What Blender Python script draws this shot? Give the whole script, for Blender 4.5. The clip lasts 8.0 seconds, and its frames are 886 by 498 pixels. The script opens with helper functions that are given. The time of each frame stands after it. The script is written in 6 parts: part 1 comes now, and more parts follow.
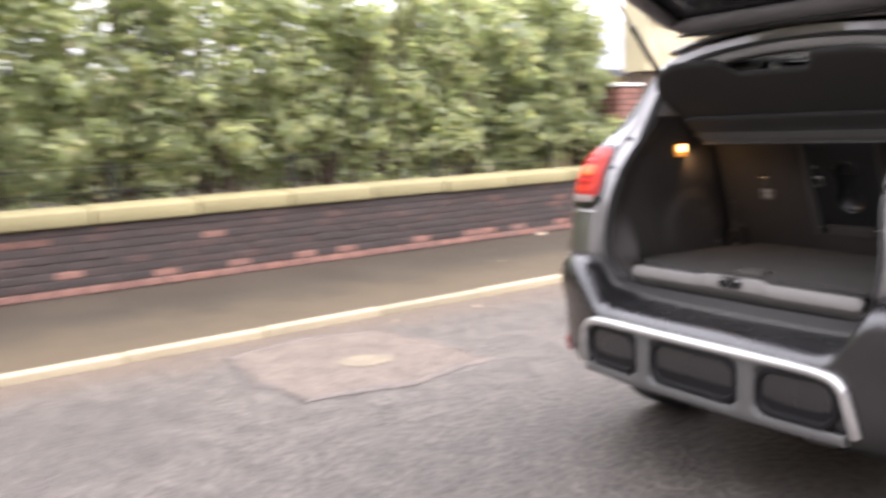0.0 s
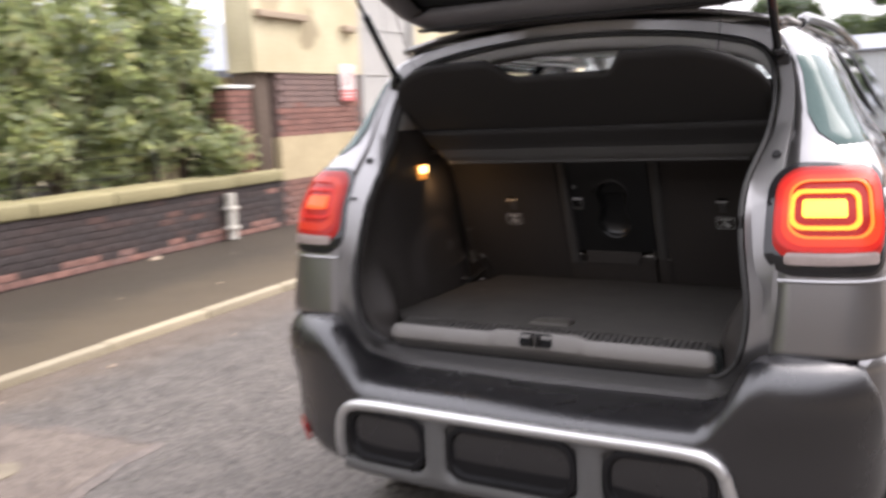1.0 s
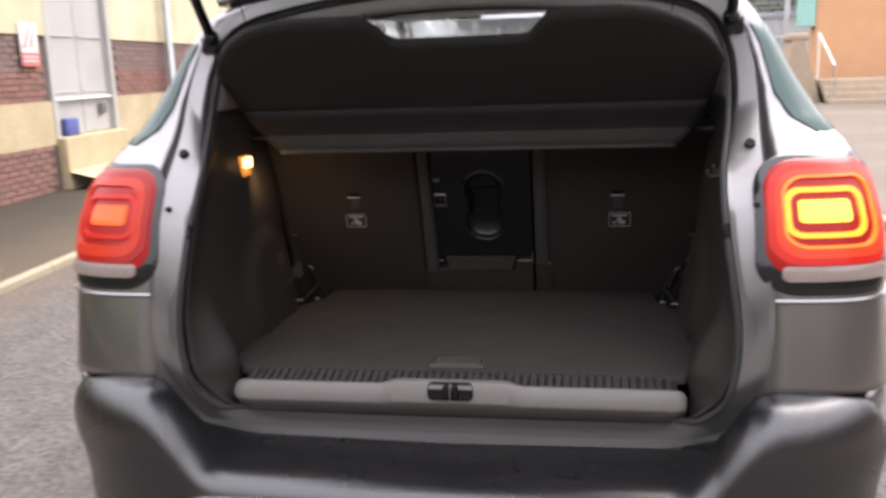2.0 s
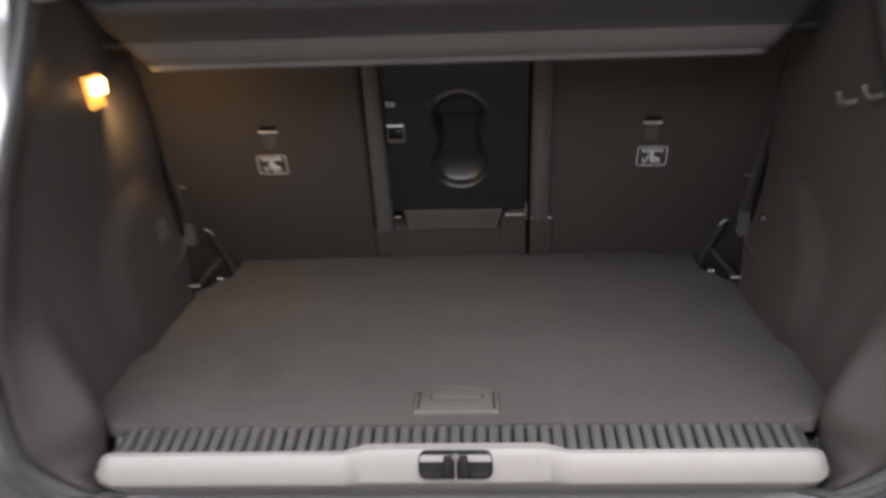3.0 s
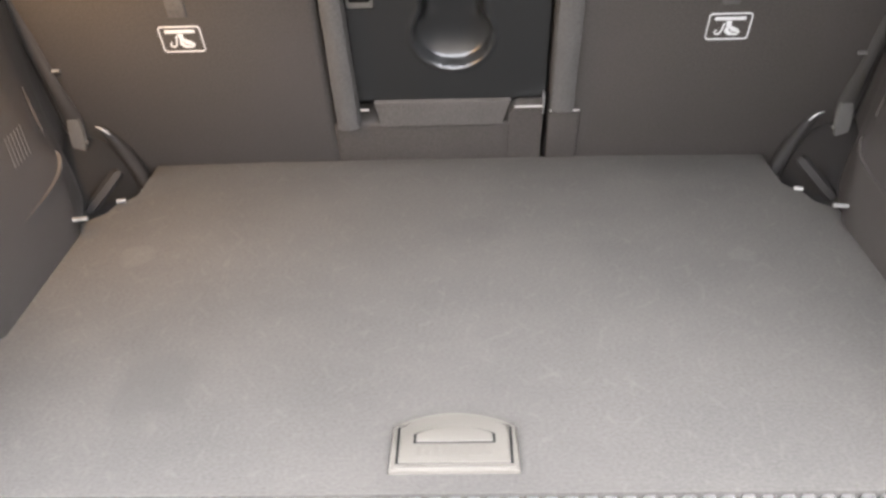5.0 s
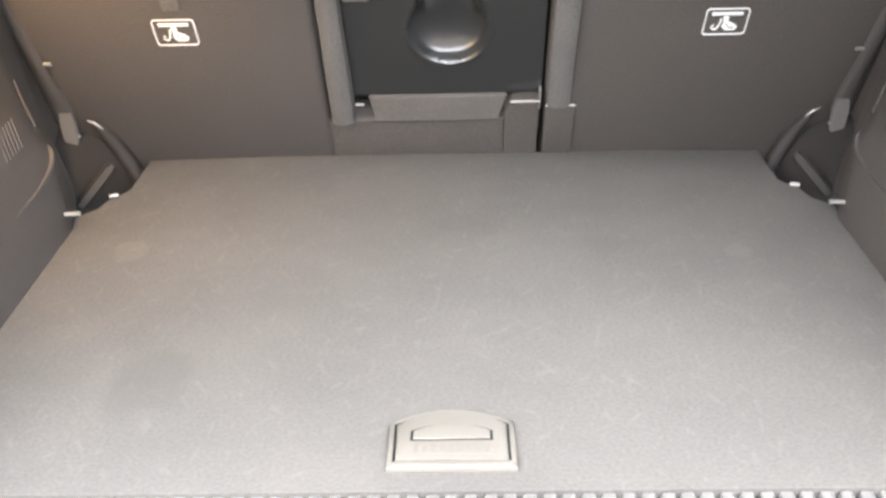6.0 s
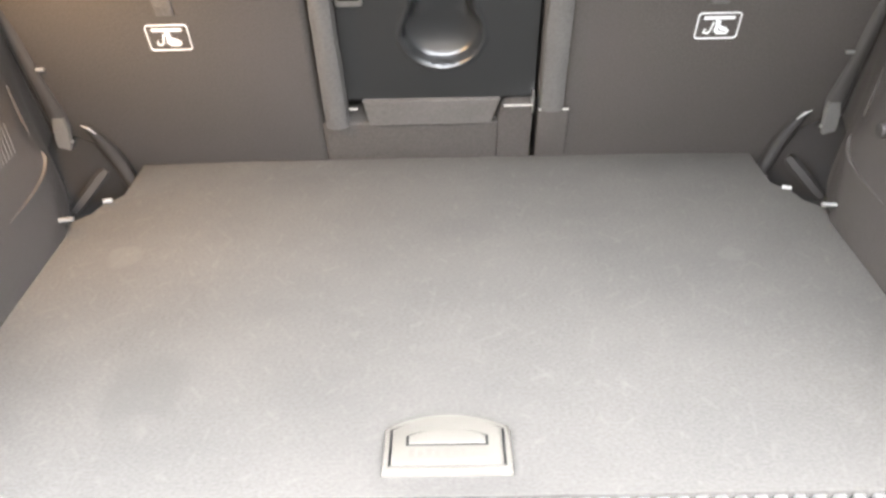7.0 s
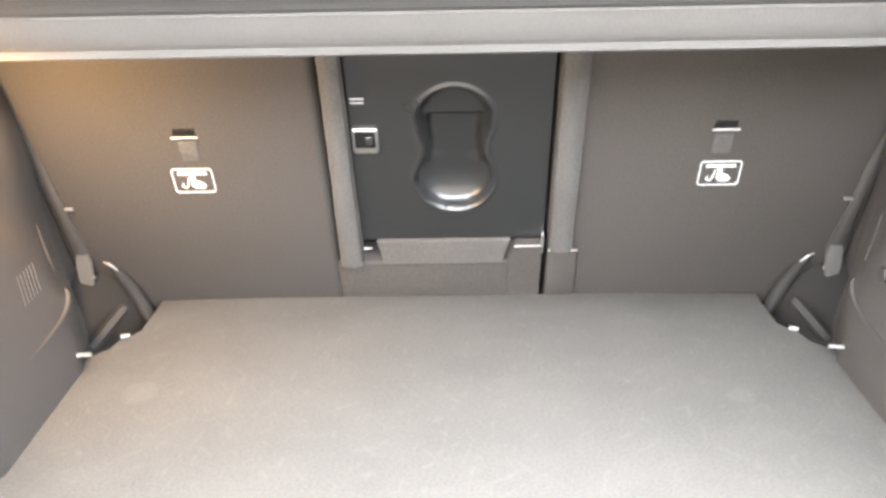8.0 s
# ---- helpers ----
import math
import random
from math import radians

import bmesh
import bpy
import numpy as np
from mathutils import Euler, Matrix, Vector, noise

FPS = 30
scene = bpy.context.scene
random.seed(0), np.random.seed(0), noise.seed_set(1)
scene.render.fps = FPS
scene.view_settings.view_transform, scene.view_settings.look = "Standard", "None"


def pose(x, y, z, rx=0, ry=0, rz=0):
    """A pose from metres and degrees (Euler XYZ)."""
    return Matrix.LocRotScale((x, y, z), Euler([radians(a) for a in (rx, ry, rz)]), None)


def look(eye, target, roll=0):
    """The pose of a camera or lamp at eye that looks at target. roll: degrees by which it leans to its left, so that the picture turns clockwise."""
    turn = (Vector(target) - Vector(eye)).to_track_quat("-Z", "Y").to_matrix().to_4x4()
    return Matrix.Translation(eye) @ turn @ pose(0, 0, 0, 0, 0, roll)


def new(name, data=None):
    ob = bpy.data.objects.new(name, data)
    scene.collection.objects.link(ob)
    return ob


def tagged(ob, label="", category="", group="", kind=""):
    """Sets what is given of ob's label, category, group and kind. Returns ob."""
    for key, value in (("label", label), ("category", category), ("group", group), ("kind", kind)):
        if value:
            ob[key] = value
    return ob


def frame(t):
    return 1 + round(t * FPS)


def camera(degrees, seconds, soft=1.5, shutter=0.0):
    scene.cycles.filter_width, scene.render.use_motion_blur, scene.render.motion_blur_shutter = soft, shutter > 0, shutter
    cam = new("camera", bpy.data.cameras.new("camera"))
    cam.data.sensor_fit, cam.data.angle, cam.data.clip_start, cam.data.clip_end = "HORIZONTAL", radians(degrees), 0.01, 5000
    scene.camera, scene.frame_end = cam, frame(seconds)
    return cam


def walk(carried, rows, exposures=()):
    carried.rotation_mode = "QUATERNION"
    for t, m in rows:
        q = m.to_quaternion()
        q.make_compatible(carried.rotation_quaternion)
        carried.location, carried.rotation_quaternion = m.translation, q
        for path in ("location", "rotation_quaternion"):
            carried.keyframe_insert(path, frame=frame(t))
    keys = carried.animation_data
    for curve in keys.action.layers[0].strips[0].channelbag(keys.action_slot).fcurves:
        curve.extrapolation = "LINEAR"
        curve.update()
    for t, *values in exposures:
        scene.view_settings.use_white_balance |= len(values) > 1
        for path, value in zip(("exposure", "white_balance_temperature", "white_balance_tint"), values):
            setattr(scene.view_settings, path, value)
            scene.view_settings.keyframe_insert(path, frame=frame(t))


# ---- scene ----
# ---- camera and its walk ----
cam = camera(53.9, 8.0, soft=2.9, shutter=0.75)
PATH = [
    (0.0, 2.001, -2.517, 1.322, 82.13, 2.19, 57.39),
    (0.3, 1.680, -2.506, 1.363, 81.70, 1.65, 48.30),
    (0.5, 1.487, -2.462, 1.377, 81.72, 1.66, 42.92),
    (0.8, 1.158, -2.342, 1.394, 81.00, 2.40, 34.50),
    (1.0, 0.969, -2.241, 1.397, 80.97, 2.73, 29.54),
    (1.3, 0.694, -2.106, 1.403, 80.47, 2.30, 22.00),
    (1.5, 0.539, -2.038, 1.411, 80.00, 1.88, 16.41),
    (1.7, 0.418, -1.957, 1.428, 79.29, 1.76, 12.68),
    (2.8, 0.090, -1.197, 1.397, 73.05, 2.26, 4.10),
    (3.0, 0.044, -1.058, 1.392, 70.95, 1.87, 2.23),
    (3.5, 0.027, -0.802, 1.371, 65.70, 1.99, 0.16),
    (4.0, 0.045, -0.614, 1.364, 60.96, 1.60, 1.44),
    (4.5, 0.018, -0.560, 1.367, 59.14, 1.89, 0.86),
    (5.0, 0.016, -0.550, 1.362, 58.70, 1.67, 0.92),
    (6.5, 0.009, -0.544, 1.360, 58.29, 1.26, 0.20),
    (7.0, 0.009, -0.544, 1.365, 58.39, 1.28, -0.01),
    (7.2, 0.009, -0.544, 1.365, 58.42, 1.28, 0.00),
    (7.3, 0.009, -0.547, 1.364, 58.80, 1.28, 0.08),
    (7.4, 0.009, -0.553, 1.361, 60.35, 1.28, 0.24),
    (7.5, 0.009, -0.558, 1.358, 63.07, 1.29, 0.41),
    (7.6, 0.008, -0.560, 1.362, 64.75, 1.25, 0.50),
    (7.7, 0.006, -0.561, 1.372, 65.80, 1.20, 0.56),
    (7.8, 0.005, -0.560, 1.381, 66.35, 1.14, 0.60),
    (8.0, 0.003, -0.558, 1.391, 66.73, 1.08, 0.63),
]
EXPOSURES = [
    (0.0, 2.20, 6560, 18), (0.5, 1.87, 6500, 18), (1.0, 1.68, 6580, 17), (1.7, 1.63, 6640, 17), (2.8, 2.65, 6600, 15), (3.0, 3.05, 6600, 13),
    (3.5, 4.0, 6550, 13), (4.0, 4.3, 6550, 12), (4.5, 4.75, 6550, 12), (5.0, 4.95, 6550, 12), (6.5, 5.55, 6500, 9), (7.5, 5.78, 6500, 9), (8.0, 6.08, 6450, 8),
]
walk(cam, [(t, pose(*p)) for t, *p in PATH], EXPOSURES)

# ---- daylight: overcast ----
sky = bpy.data.worlds.new("overcast_sky")
scene.world = sky
sky.use_nodes = True
nt = sky.node_tree
tex = nt.nodes.new("ShaderNodeTexSky")
tex.sky_type, tex.sun_disc = "NISHITA", False
tex.sun_elevation, tex.sun_rotation = radians(53), radians(38)
tex.air_density, tex.dust_density, tex.ozone_density = 1.0, 6.0, 1.0
soft_white = nt.nodes.new("ShaderNodeMix")
soft_white.data_type = "RGBA"
soft_white.inputs[0].default_value = 0.85
# cloud cover, about three times as bright overhead as at the horizon
where = nt.nodes.new("ShaderNodeTexCoord")
split = nt.nodes.new("ShaderNodeSeparateXYZ")
nt.links.new(where.outputs["Generated"], split.inputs[0])
rise = nt.nodes.new("ShaderNodeMapRange")
rise.inputs[1].default_value, rise.inputs[2].default_value = 0.0, 1.0
nt.links.new(split.outputs[2], rise.inputs[0])
cloud = nt.nodes.new("ShaderNodeMix")
cloud.data_type = "RGBA"
cloud.inputs[6].default_value, cloud.inputs[7].default_value = (5.0, 5.05, 5.2, 1), (12.0, 12.3, 13.1, 1)
nt.links.new(rise.outputs[0], cloud.inputs[0])
nt.links.new(cloud.outputs[2], soft_white.inputs[7])
nt.links.new(tex.outputs[0], soft_white.inputs[6])
nt.links.new(soft_white.outputs[2], nt.nodes["Background"].inputs[0])
nt.nodes["Background"].inputs[1].default_value = 0.12
sun_data = bpy.data.lights.new("sun", "SUN")
sun_data.energy, sun_data.angle, sun_data.color = 1.3, radians(40), (1, 0.97, 0.93)
sun = new("sun", sun_data)
sun.matrix_world = look((5, 6.5, 11), (0, 0, 0))


# ---- helpers of this scene ----
def lerp(table, v):
    return float(np.interp(v, [a for a, _ in table], [b for _, b in table]))


def smooth(a, b, v):
    k = min(1.0, max(0.0, (v - a) / (b - a)))
    return k * k * (3 - 2 * k)


def thing(name, label, category, at=(0, 0, 0), group="", kind=""):
    ob = new(name)
    ob.location = at
    ob.empty_display_size = 0.1
    return tagged(ob, label, category, group, kind)


def mesh_of(name, bm, material, shade=True):
    me = bpy.data.meshes.new(name)
    bmesh.ops.recalc_face_normals(bm, faces=bm.faces)
    bm.to_mesh(me)
    bm.free()
    for p in me.polygons:
        p.use_smooth = shade
    for m in (material if isinstance(material, (list, tuple)) else [material]):
        me.materials.append(m)
    return me


def part(name, bm, material, parent, label="", shade=True, angle=40):
    """One mesh object under a thing, in the parent's own space."""
    ob = new(name, mesh_of(name, bm, material, shade))
    if shade and angle:
        ob.data.set_sharp_from_angle(angle=radians(angle))
    ob.parent = parent
    return tagged(ob, label)


def thick(ob, t, offset=-1):
    m = ob.modifiers.new("thickness", "SOLIDIFY")
    m.thickness, m.offset = t, offset
    return ob


def structure(name, bm, material, label="", shade=True, category=""):
    ob = new(name, mesh_of(name, bm, material, shade))
    if shade:
        ob.data.set_sharp_from_angle(angle=radians(40))
    return tagged(ob, label, category, kind="structure")


def box(bm, a, b, bevel=0.0, segments=2, m=None):
    r = bmesh.ops.create_cube(bm, size=1)
    vs = r["verts"]
    for v in vs:
        v.co = Vector([(a[i] + b[i]) / 2 + v.co[i] * (b[i] - a[i]) for i in range(3)])
    if bevel:
        es = list({e for v in vs for e in v.link_edges})
        out = bmesh.ops.bevel(bm, geom=es, offset=bevel, segments=segments, profile=0.5, affect="EDGES")
        vs = list({v for f in out["faces"] for v in f.verts} | {v for v in vs if v.is_valid})
    if m is not None:
        bmesh.ops.transform(bm, matrix=m, verts=vs)
    return bm


def loft(bm, rows, closed=False):
    """Quads between rows of points of one length."""
    grid = [[bm.verts.new(p) for p in row] for row in rows]
    n = len(grid[0])
    for a, b in zip(grid, grid[1:]):
        for i in range(n if closed else n - 1):
            j = (i + 1) % n
            bm.faces.new((a[i], a[j], b[j], b[i]))
    return grid


def curve(points, n, closed=False):
    """A smooth line of n points through the given ones."""
    P = [Vector(p) for p in points]
    k = len(P)
    out = []
    spans = k if closed else k - 1
    for q in range(n):
        s = q * spans / (n if closed else n - 1)
        i = min(int(s), spans - 1)
        t = s - i
        g = lambda j: P[j % k] if closed else P[min(max(j, 0), k - 1)]
        a, b, c, d = g(i - 1), g(i), g(i + 1), g(i + 2)
        out.append(0.5 * ((2 * b) + (c - a) * t + (2 * a - 5 * b + 4 * c - d) * t * t + (3 * b - a - 3 * c + d) * t ** 3))
    return out


def tube(bm, points, r, segments=8, closed=False, flat=1.0, caps=True):
    P = [Vector(p) for p in points]
    n = len(P)
    rows = []
    for i in range(n):
        a, b = (P[i - 1], P[(i + 1) % n]) if closed else (P[max(i - 1, 0)], P[min(i + 1, n - 1)])
        t = (b - a).normalized()
        up = Vector((0, 0, 1)) if abs(t.z) < 0.9 else Vector((0, 1, 0))
        s = t.cross(up).normalized()
        w = s.cross(t)
        rad = r[i] if isinstance(r, (list, tuple)) else r
        rows.append([P[i] + s * math.cos(k * math.tau / segments) * rad + w * math.sin(k * math.tau / segments) * rad * flat for k in range(segments)])
    if closed:
        rows.append(rows[0])
    grid = loft(bm, rows, closed=True)
    if closed:
        bmesh.ops.remove_doubles(bm, verts=bm.verts, dist=1e-6)
    elif caps:
        bm.faces.new(grid[0])
        bm.faces.new(grid[-1])
    return bm


def plate(bm, outline, low, high, bevel=0.0):
    """A flat board with the given outline in x and y."""
    a = [bm.verts.new((x, y, low)) for x, y in outline]
    b = [bm.verts.new((x, y, high)) for x, y in outline]
    n = len(a)
    bm.faces.new(a)
    top = bm.faces.new(b)
    for i in range(n):
        bm.faces.new((a[i], a[(i + 1) % n], b[(i + 1) % n], b[i]))
    if bevel:
        bmesh.ops.bevel(bm, geom=list(top.edges), offset=bevel, segments=2, profile=0.5, affect="EDGES")
    return bm


def rounded(w, h, r, n=5, cx=0.0, cy=0.0):
    out = []
    for qx, qy, a0 in ((1, 1, 0), (-1, 1, 90), (-1, -1, 180), (1, -1, 270)):
        for k in range(n + 1):
            a = radians(a0 + 90 * k / n)
            out.append((cx + qx * (w / 2 - r) + r * math.cos(a), cy + qy * (h / 2 - r) + r * math.sin(a)))
    return out


# ---- materials ----
def surface(name, colour, rough=0.6, metal=0.0, vary=0.15, scale=8.0, fine=120.0, bump=0.0, second=None, coat=0.0, spec=0.5, rvary=0.1, stretch=(1, 1, 1), amount=0.5, detail=6.0, per="", fbump=0.0):
    """Principled surface with broad stains, fine grain and relief, in metres."""
    m = bpy.data.materials.new(name)
    m.use_nodes = True
    t = m.node_tree
    N, L = t.nodes, t.links
    p = N["Principled BSDF"]
    co = N.new("ShaderNodeTexCoord")
    mp = N.new("ShaderNodeMapping")
    mp.inputs["Scale"].default_value = stretch
    L.new(co.outputs["Object"], mp.inputs[0])
    broad = N.new("ShaderNodeTexNoise")
    broad.inputs["Scale"].default_value, broad.inputs["Detail"].default_value = scale, detail
    grain = N.new("ShaderNodeTexNoise")
    grain.inputs["Scale"].default_value, grain.inputs["Detail"].default_value = fine, 3.0
    L.new(mp.outputs[0], broad.inputs[0])
    L.new(mp.outputs[0], grain.inputs[0])
    ramp = N.new("ShaderNodeMapRange")
    ramp.inputs[1].default_value, ramp.inputs[2].default_value = 0.5 - amount * 0.5, 0.5 + amount * 0.5
    L.new(broad.outputs[0], ramp.inputs[0])
    mix = N.new("ShaderNodeMix")
    mix.data_type = "RGBA"
    c2 = second or [c * (1 - vary) for c in colour]
    mix.inputs[6].default_value, mix.inputs[7].default_value = (*colour, 1), (*c2, 1)
    L.new(ramp.outputs[0], mix.inputs[0])
    col = mix.outputs[2]
    if per:
        if per == "object":
            r = N.new("ShaderNodeObjectInfo").outputs["Random"]
        else:
            r = N.new("ShaderNodeNewGeometry").outputs["Random Per Island"]
        cr = N.new("ShaderNodeValToRGB")
        steps = PIECES[name.split(".")[0]]
        while len(cr.color_ramp.elements) < len(steps):
            cr.color_ramp.elements.new(0.5)
        for e, (pos, c) in zip(cr.color_ramp.elements, steps):
            e.position, e.color = pos, (*c, 1)
        L.new(r, cr.inputs[0])
        mm = N.new("ShaderNodeMix")
        mm.data_type, mm.blend_type = "RGBA", "MIX"
        mm.inputs[0].default_value = 0.75
        L.new(col, mm.inputs[6])
        L.new(cr.outputs[0], mm.inputs[7])
        col = mm.outputs[2]
    g = N.new("ShaderNodeMix")
    g.data_type, g.blend_type = "RGBA", "MULTIPLY"
    g.inputs[0].default_value = 1.0
    gr = N.new("ShaderNodeMapRange")
    gr.inputs[1].default_value, gr.inputs[2].default_value = 0.25, 0.75
    gr.inputs[3].default_value, gr.inputs[4].default_value = 1 - vary, 1 + vary
    L.new(grain.outputs[0], gr.inputs[0])
    L.new(col, g.inputs[6])
    L.new(gr.outputs[0], g.inputs[7])
    L.new(g.outputs[2], p.inputs["Base Color"])
    rr = N.new("ShaderNodeMapRange")
    rr.inputs[3].default_value, rr.inputs[4].default_value = max(0.02, rough - rvary), min(1, rough + rvary)
    L.new(broad.outputs[0], rr.inputs[0])
    L.new(rr.outputs[0], p.inputs["Roughness"])
    p.inputs["Metallic"].default_value = metal
    p.inputs["Coat Weight"].default_value = coat
    p.inputs["Coat Roughness"].default_value = 0.06
    p.inputs["Specular IOR Level"].default_value = spec
    if bump:
        b = N.new("ShaderNodeBump")
        b.inputs["Strength"].default_value, b.inputs["Distance"].default_value = 1.0, bump
        L.new(grain.outputs[0], b.inputs["Height"])
        L.new(b.outputs[0], p.inputs["Normal"])
    return m


def glowing(name, colour, strength, base=(0.3, 0.02, 0.01)):
    m = bpy.data.materials.new(name)
    m.use_nodes = True
    p = m.node_tree.nodes["Principled BSDF"]
    p.inputs["Base Color"].default_value = (*base, 1)
    p.inputs["Roughness"].default_value = 0.22
    p.inputs["Specular IOR Level"].default_value = 0.22
    p.inputs["Emission Color"].default_value = (*colour, 1)
    p.inputs["Emission Strength"].default_value = strength
    return m


def glass(name, tint=(0.75, 0.85, 0.83), rough=0.02):
    m = bpy.data.materials.new(name)
    m.use_nodes = True
    p = m.node_tree.nodes["Principled BSDF"]
    p.inputs["Base Color"].default_value = (*tint, 1)
    p.inputs["Transmission Weight"].default_value = 1.0
    p.inputs["Roughness"].default_value = rough
    p.inputs["IOR"].default_value = 1.45
    return m


PIECES = {
    "old_brick": [(0.0, (0.027, 0.0205, 0.0195)), (0.45, (0.035, 0.025, 0.0225)), (0.82, (0.044, 0.028, 0.0240)), (0.96, (0.060, 0.034, 0.0285)), (1.0, (0.120, 0.055, 0.040))],
    "red_brick": [(0.0, (0.125, 0.064, 0.052)), (0.4, (0.165, 0.084, 0.066)), (0.8, (0.205, 0.098, 0.074)), (1.0, (0.120, 0.078, 0.068))],
    "dull_brick": [(0.0, (0.125, 0.082, 0.073)), (0.5, (0.150, 0.098, 0.086)), (1.0, (0.172, 0.108, 0.092))],
    "coping": [(0.0, (0.158, 0.138, 0.072)), (0.5, (0.190, 0.166, 0.088)), (1.0, (0.126, 0.114, 0.062))],
    "kerb": [(0.0, (0.235, 0.197, 0.132)), (0.5, (0.285, 0.240, 0.162)), (1.0, (0.185, 0.157, 0.108))],
    "leaf": [(0.0, (0.22, 0.235, 0.17)), (0.3, (0.31, 0.345, 0.235)), (0.6, (0.39, 0.42, 0.28)), (0.85, (0.46, 0.48, 0.32)), (1.0, (0.54, 0.48, 0.36))],
    "far_leaf": [(0.0, (0.04, 0.06, 0.03)), (0.5, (0.07, 0.10, 0.05)), (1.0, (0.12, 0.14, 0.07))],
}
ASPHALT = surface("asphalt", (0.052, 0.0455, 0.0405), 0.62, vary=0.55, scale=6.5, fine=28, bump=0.022, second=(0.107, 0.094, 0.083), rvary=0.22, amount=0.55, spec=0.30)
PATCH = surface("asphalt_patch", (0.088, 0.070, 0.058), 0.6, vary=0.4, scale=6.0, fine=36, bump=0.016, second=(0.128, 0.104, 0.086), rvary=0.2, spec=0.3)
PATCH_RIM = surface("worn_patch_rim", (0.098, 0.076, 0.063), 0.65, vary=0.4, scale=7, fine=40, bump=0.008, second=(0.074, 0.062, 0.054), amount=0.3)
SAND = surface("sand_patch", (0.165, 0.135, 0.090), 0.7, vary=0.35, scale=9, fine=80, bump=0.003, second=(0.115, 0.096, 0.07))
PAVING = surface("pavement", (0.031, 0.0245, 0.0175), 0.70, vary=0.3, scale=1.1, fine=40, bump=0.005, second=(0.043, 0.0335, 0.0235), rvary=0.18, amount=0.4, spec=0.3)
PAVING_PALE = surface("far_pavement", (0.135, 0.110, 0.085), 0.75, vary=0.25, scale=0.6, fine=30, bump=0.004, second=(0.095, 0.078, 0.060), spec=0.25)
KERB = surface("kerb", (0.34, 0.29, 0.19), 0.75, vary=0.2, scale=5, fine=70, bump=0.002, per="object")
MORTAR = surface("mortar", (0.037, 0.0285, 0.0265), 0.9, vary=0.25, scale=6, fine=90, bump=0.002)
RED_MORTAR = surface("red_mortar", (0.135, 0.090, 0.078), 0.9, vary=0.25, scale=6, fine=90, bump=0.002)
BRICK = surface("old_brick", (0.042, 0.030, 0.027), 0.75, vary=0.3, scale=5, fine=90, bump=0.003, per="object")
BRICKS = surface("old_brick.joined", (0.042, 0.030, 0.027), 0.75, vary=0.3, scale=5, fine=90, bump=0.003, per="island")
RED = surface("red_brick", (0.28, 0.150, 0.118), 0.8, vary=0.25, scale=4, fine=90, bump=0.003, per="object")
DULL_BRICKS = surface("dull_brick", (0.22, 0.150, 0.130), 0.85, vary=0.15, scale=4, fine=90, bump=0.003, per="island")
REDS = surface("red_brick.joined", (0.30, 0.130, 0.098), 0.8, vary=0.2, scale=4, fine=90, bump=0.003, per="island")
COPING = surface("coping", (0.38, 0.33, 0.155), 0.8, vary=0.2, scale=3, fine=60, bump=0.003, per="object")
CREAM = surface("cream_plaster", (0.555, 0.49, 0.33), 0.85, vary=0.12, scale=1.5, fine=40, bump=0.004, second=(0.43, 0.37, 0.235), amount=0.35)
BEIGE = surface("beige_plaster", (0.44, 0.36, 0.22), 0.85, vary=0.15, scale=1.8, fine=40, bump=0.004, second=(0.33, 0.27, 0.16))
DULL_PLASTER = surface("dull_brown_plaster", (0.17, 0.15, 0.13), 0.9, vary=0.15, scale=0.8, fine=20, bump=0.003, second=(0.12, 0.105, 0.09))
STEEL_DOOR = surface("grey_door_paint", (0.40, 0.39, 0.365), 0.5, vary=0.08, scale=1.5, fine=30, second=(0.33, 0.32, 0.30))
GALV = surface("galvanised_steel", (0.42, 0.44, 0.44), 0.5, 0.7, vary=0.12, scale=6, fine=60)
SLATE = surface("slate", (0.16, 0.175, 0.20), 0.6, vary=0.2, scale=3, fine=25, bump=0.003)
LEAF = surface("leaf", (0.110, 0.164, 0.076), 0.45, vary=0.2, scale=2, fine=30, per="island")
FAR_LEAF = surface("far_leaf", (0.07, 0.1, 0.05), 0.7, vary=0.2, scale=0.6, fine=6, per="island")
BARK = surface("bark", (0.10, 0.07, 0.05), 0.9, vary=0.3, scale=8, fine=60, bump=0.006, stretch=(1, 1, 0.3))
SOIL = surface("soil", (0.05, 0.042, 0.025), 0.95, vary=0.3, scale=4, fine=50, bump=0.008)
PAINT = surface("grey_car_paint", (0.235, 0.228, 0.227), 0.30, 0.9, vary=0.03, scale=2, fine=900, coat=1.0, rvary=0.03)
# the car paint again, less metal and coat so the jamb reads lighter
JAMB_PAINT = surface("softened_car_paint", (0.225, 0.219, 0.217), 0.40, 0.75, vary=0.05, scale=4, fine=700, coat=0.5, rvary=0.05)
POCKET = surface("matt_black_pocket", (0.010, 0.010, 0.0105), 0.75, vary=0.1, spec=0.08)
PLASTIC = surface("black_bumper_plastic", (0.0105, 0.0101, 0.0113), 0.27, vary=0.1, scale=4, fine=500, bump=0.0004, rvary=0.06, spec=1.0)
INSERT = surface("matt_black_insert", (0.0060, 0.0058, 0.0065), 0.5, vary=0.1, scale=6, fine=400, bump=0.0004, spec=0.25)
GLOSS = surface("gloss_black", (0.012, 0.012, 0.013), 0.12, vary=0.05, scale=3, fine=100, rvary=0.04)
SILVER = surface("matt_silver_trim", (0.55, 0.545, 0.535), 0.34, 0.75, vary=0.06, scale=5, fine=300, rvary=0.06)
GATE_TRIM = surface("gate_trim", (0.155, 0.150, 0.155), 0.34, vary=0.1, scale=4, fine=300, bump=0.0003)
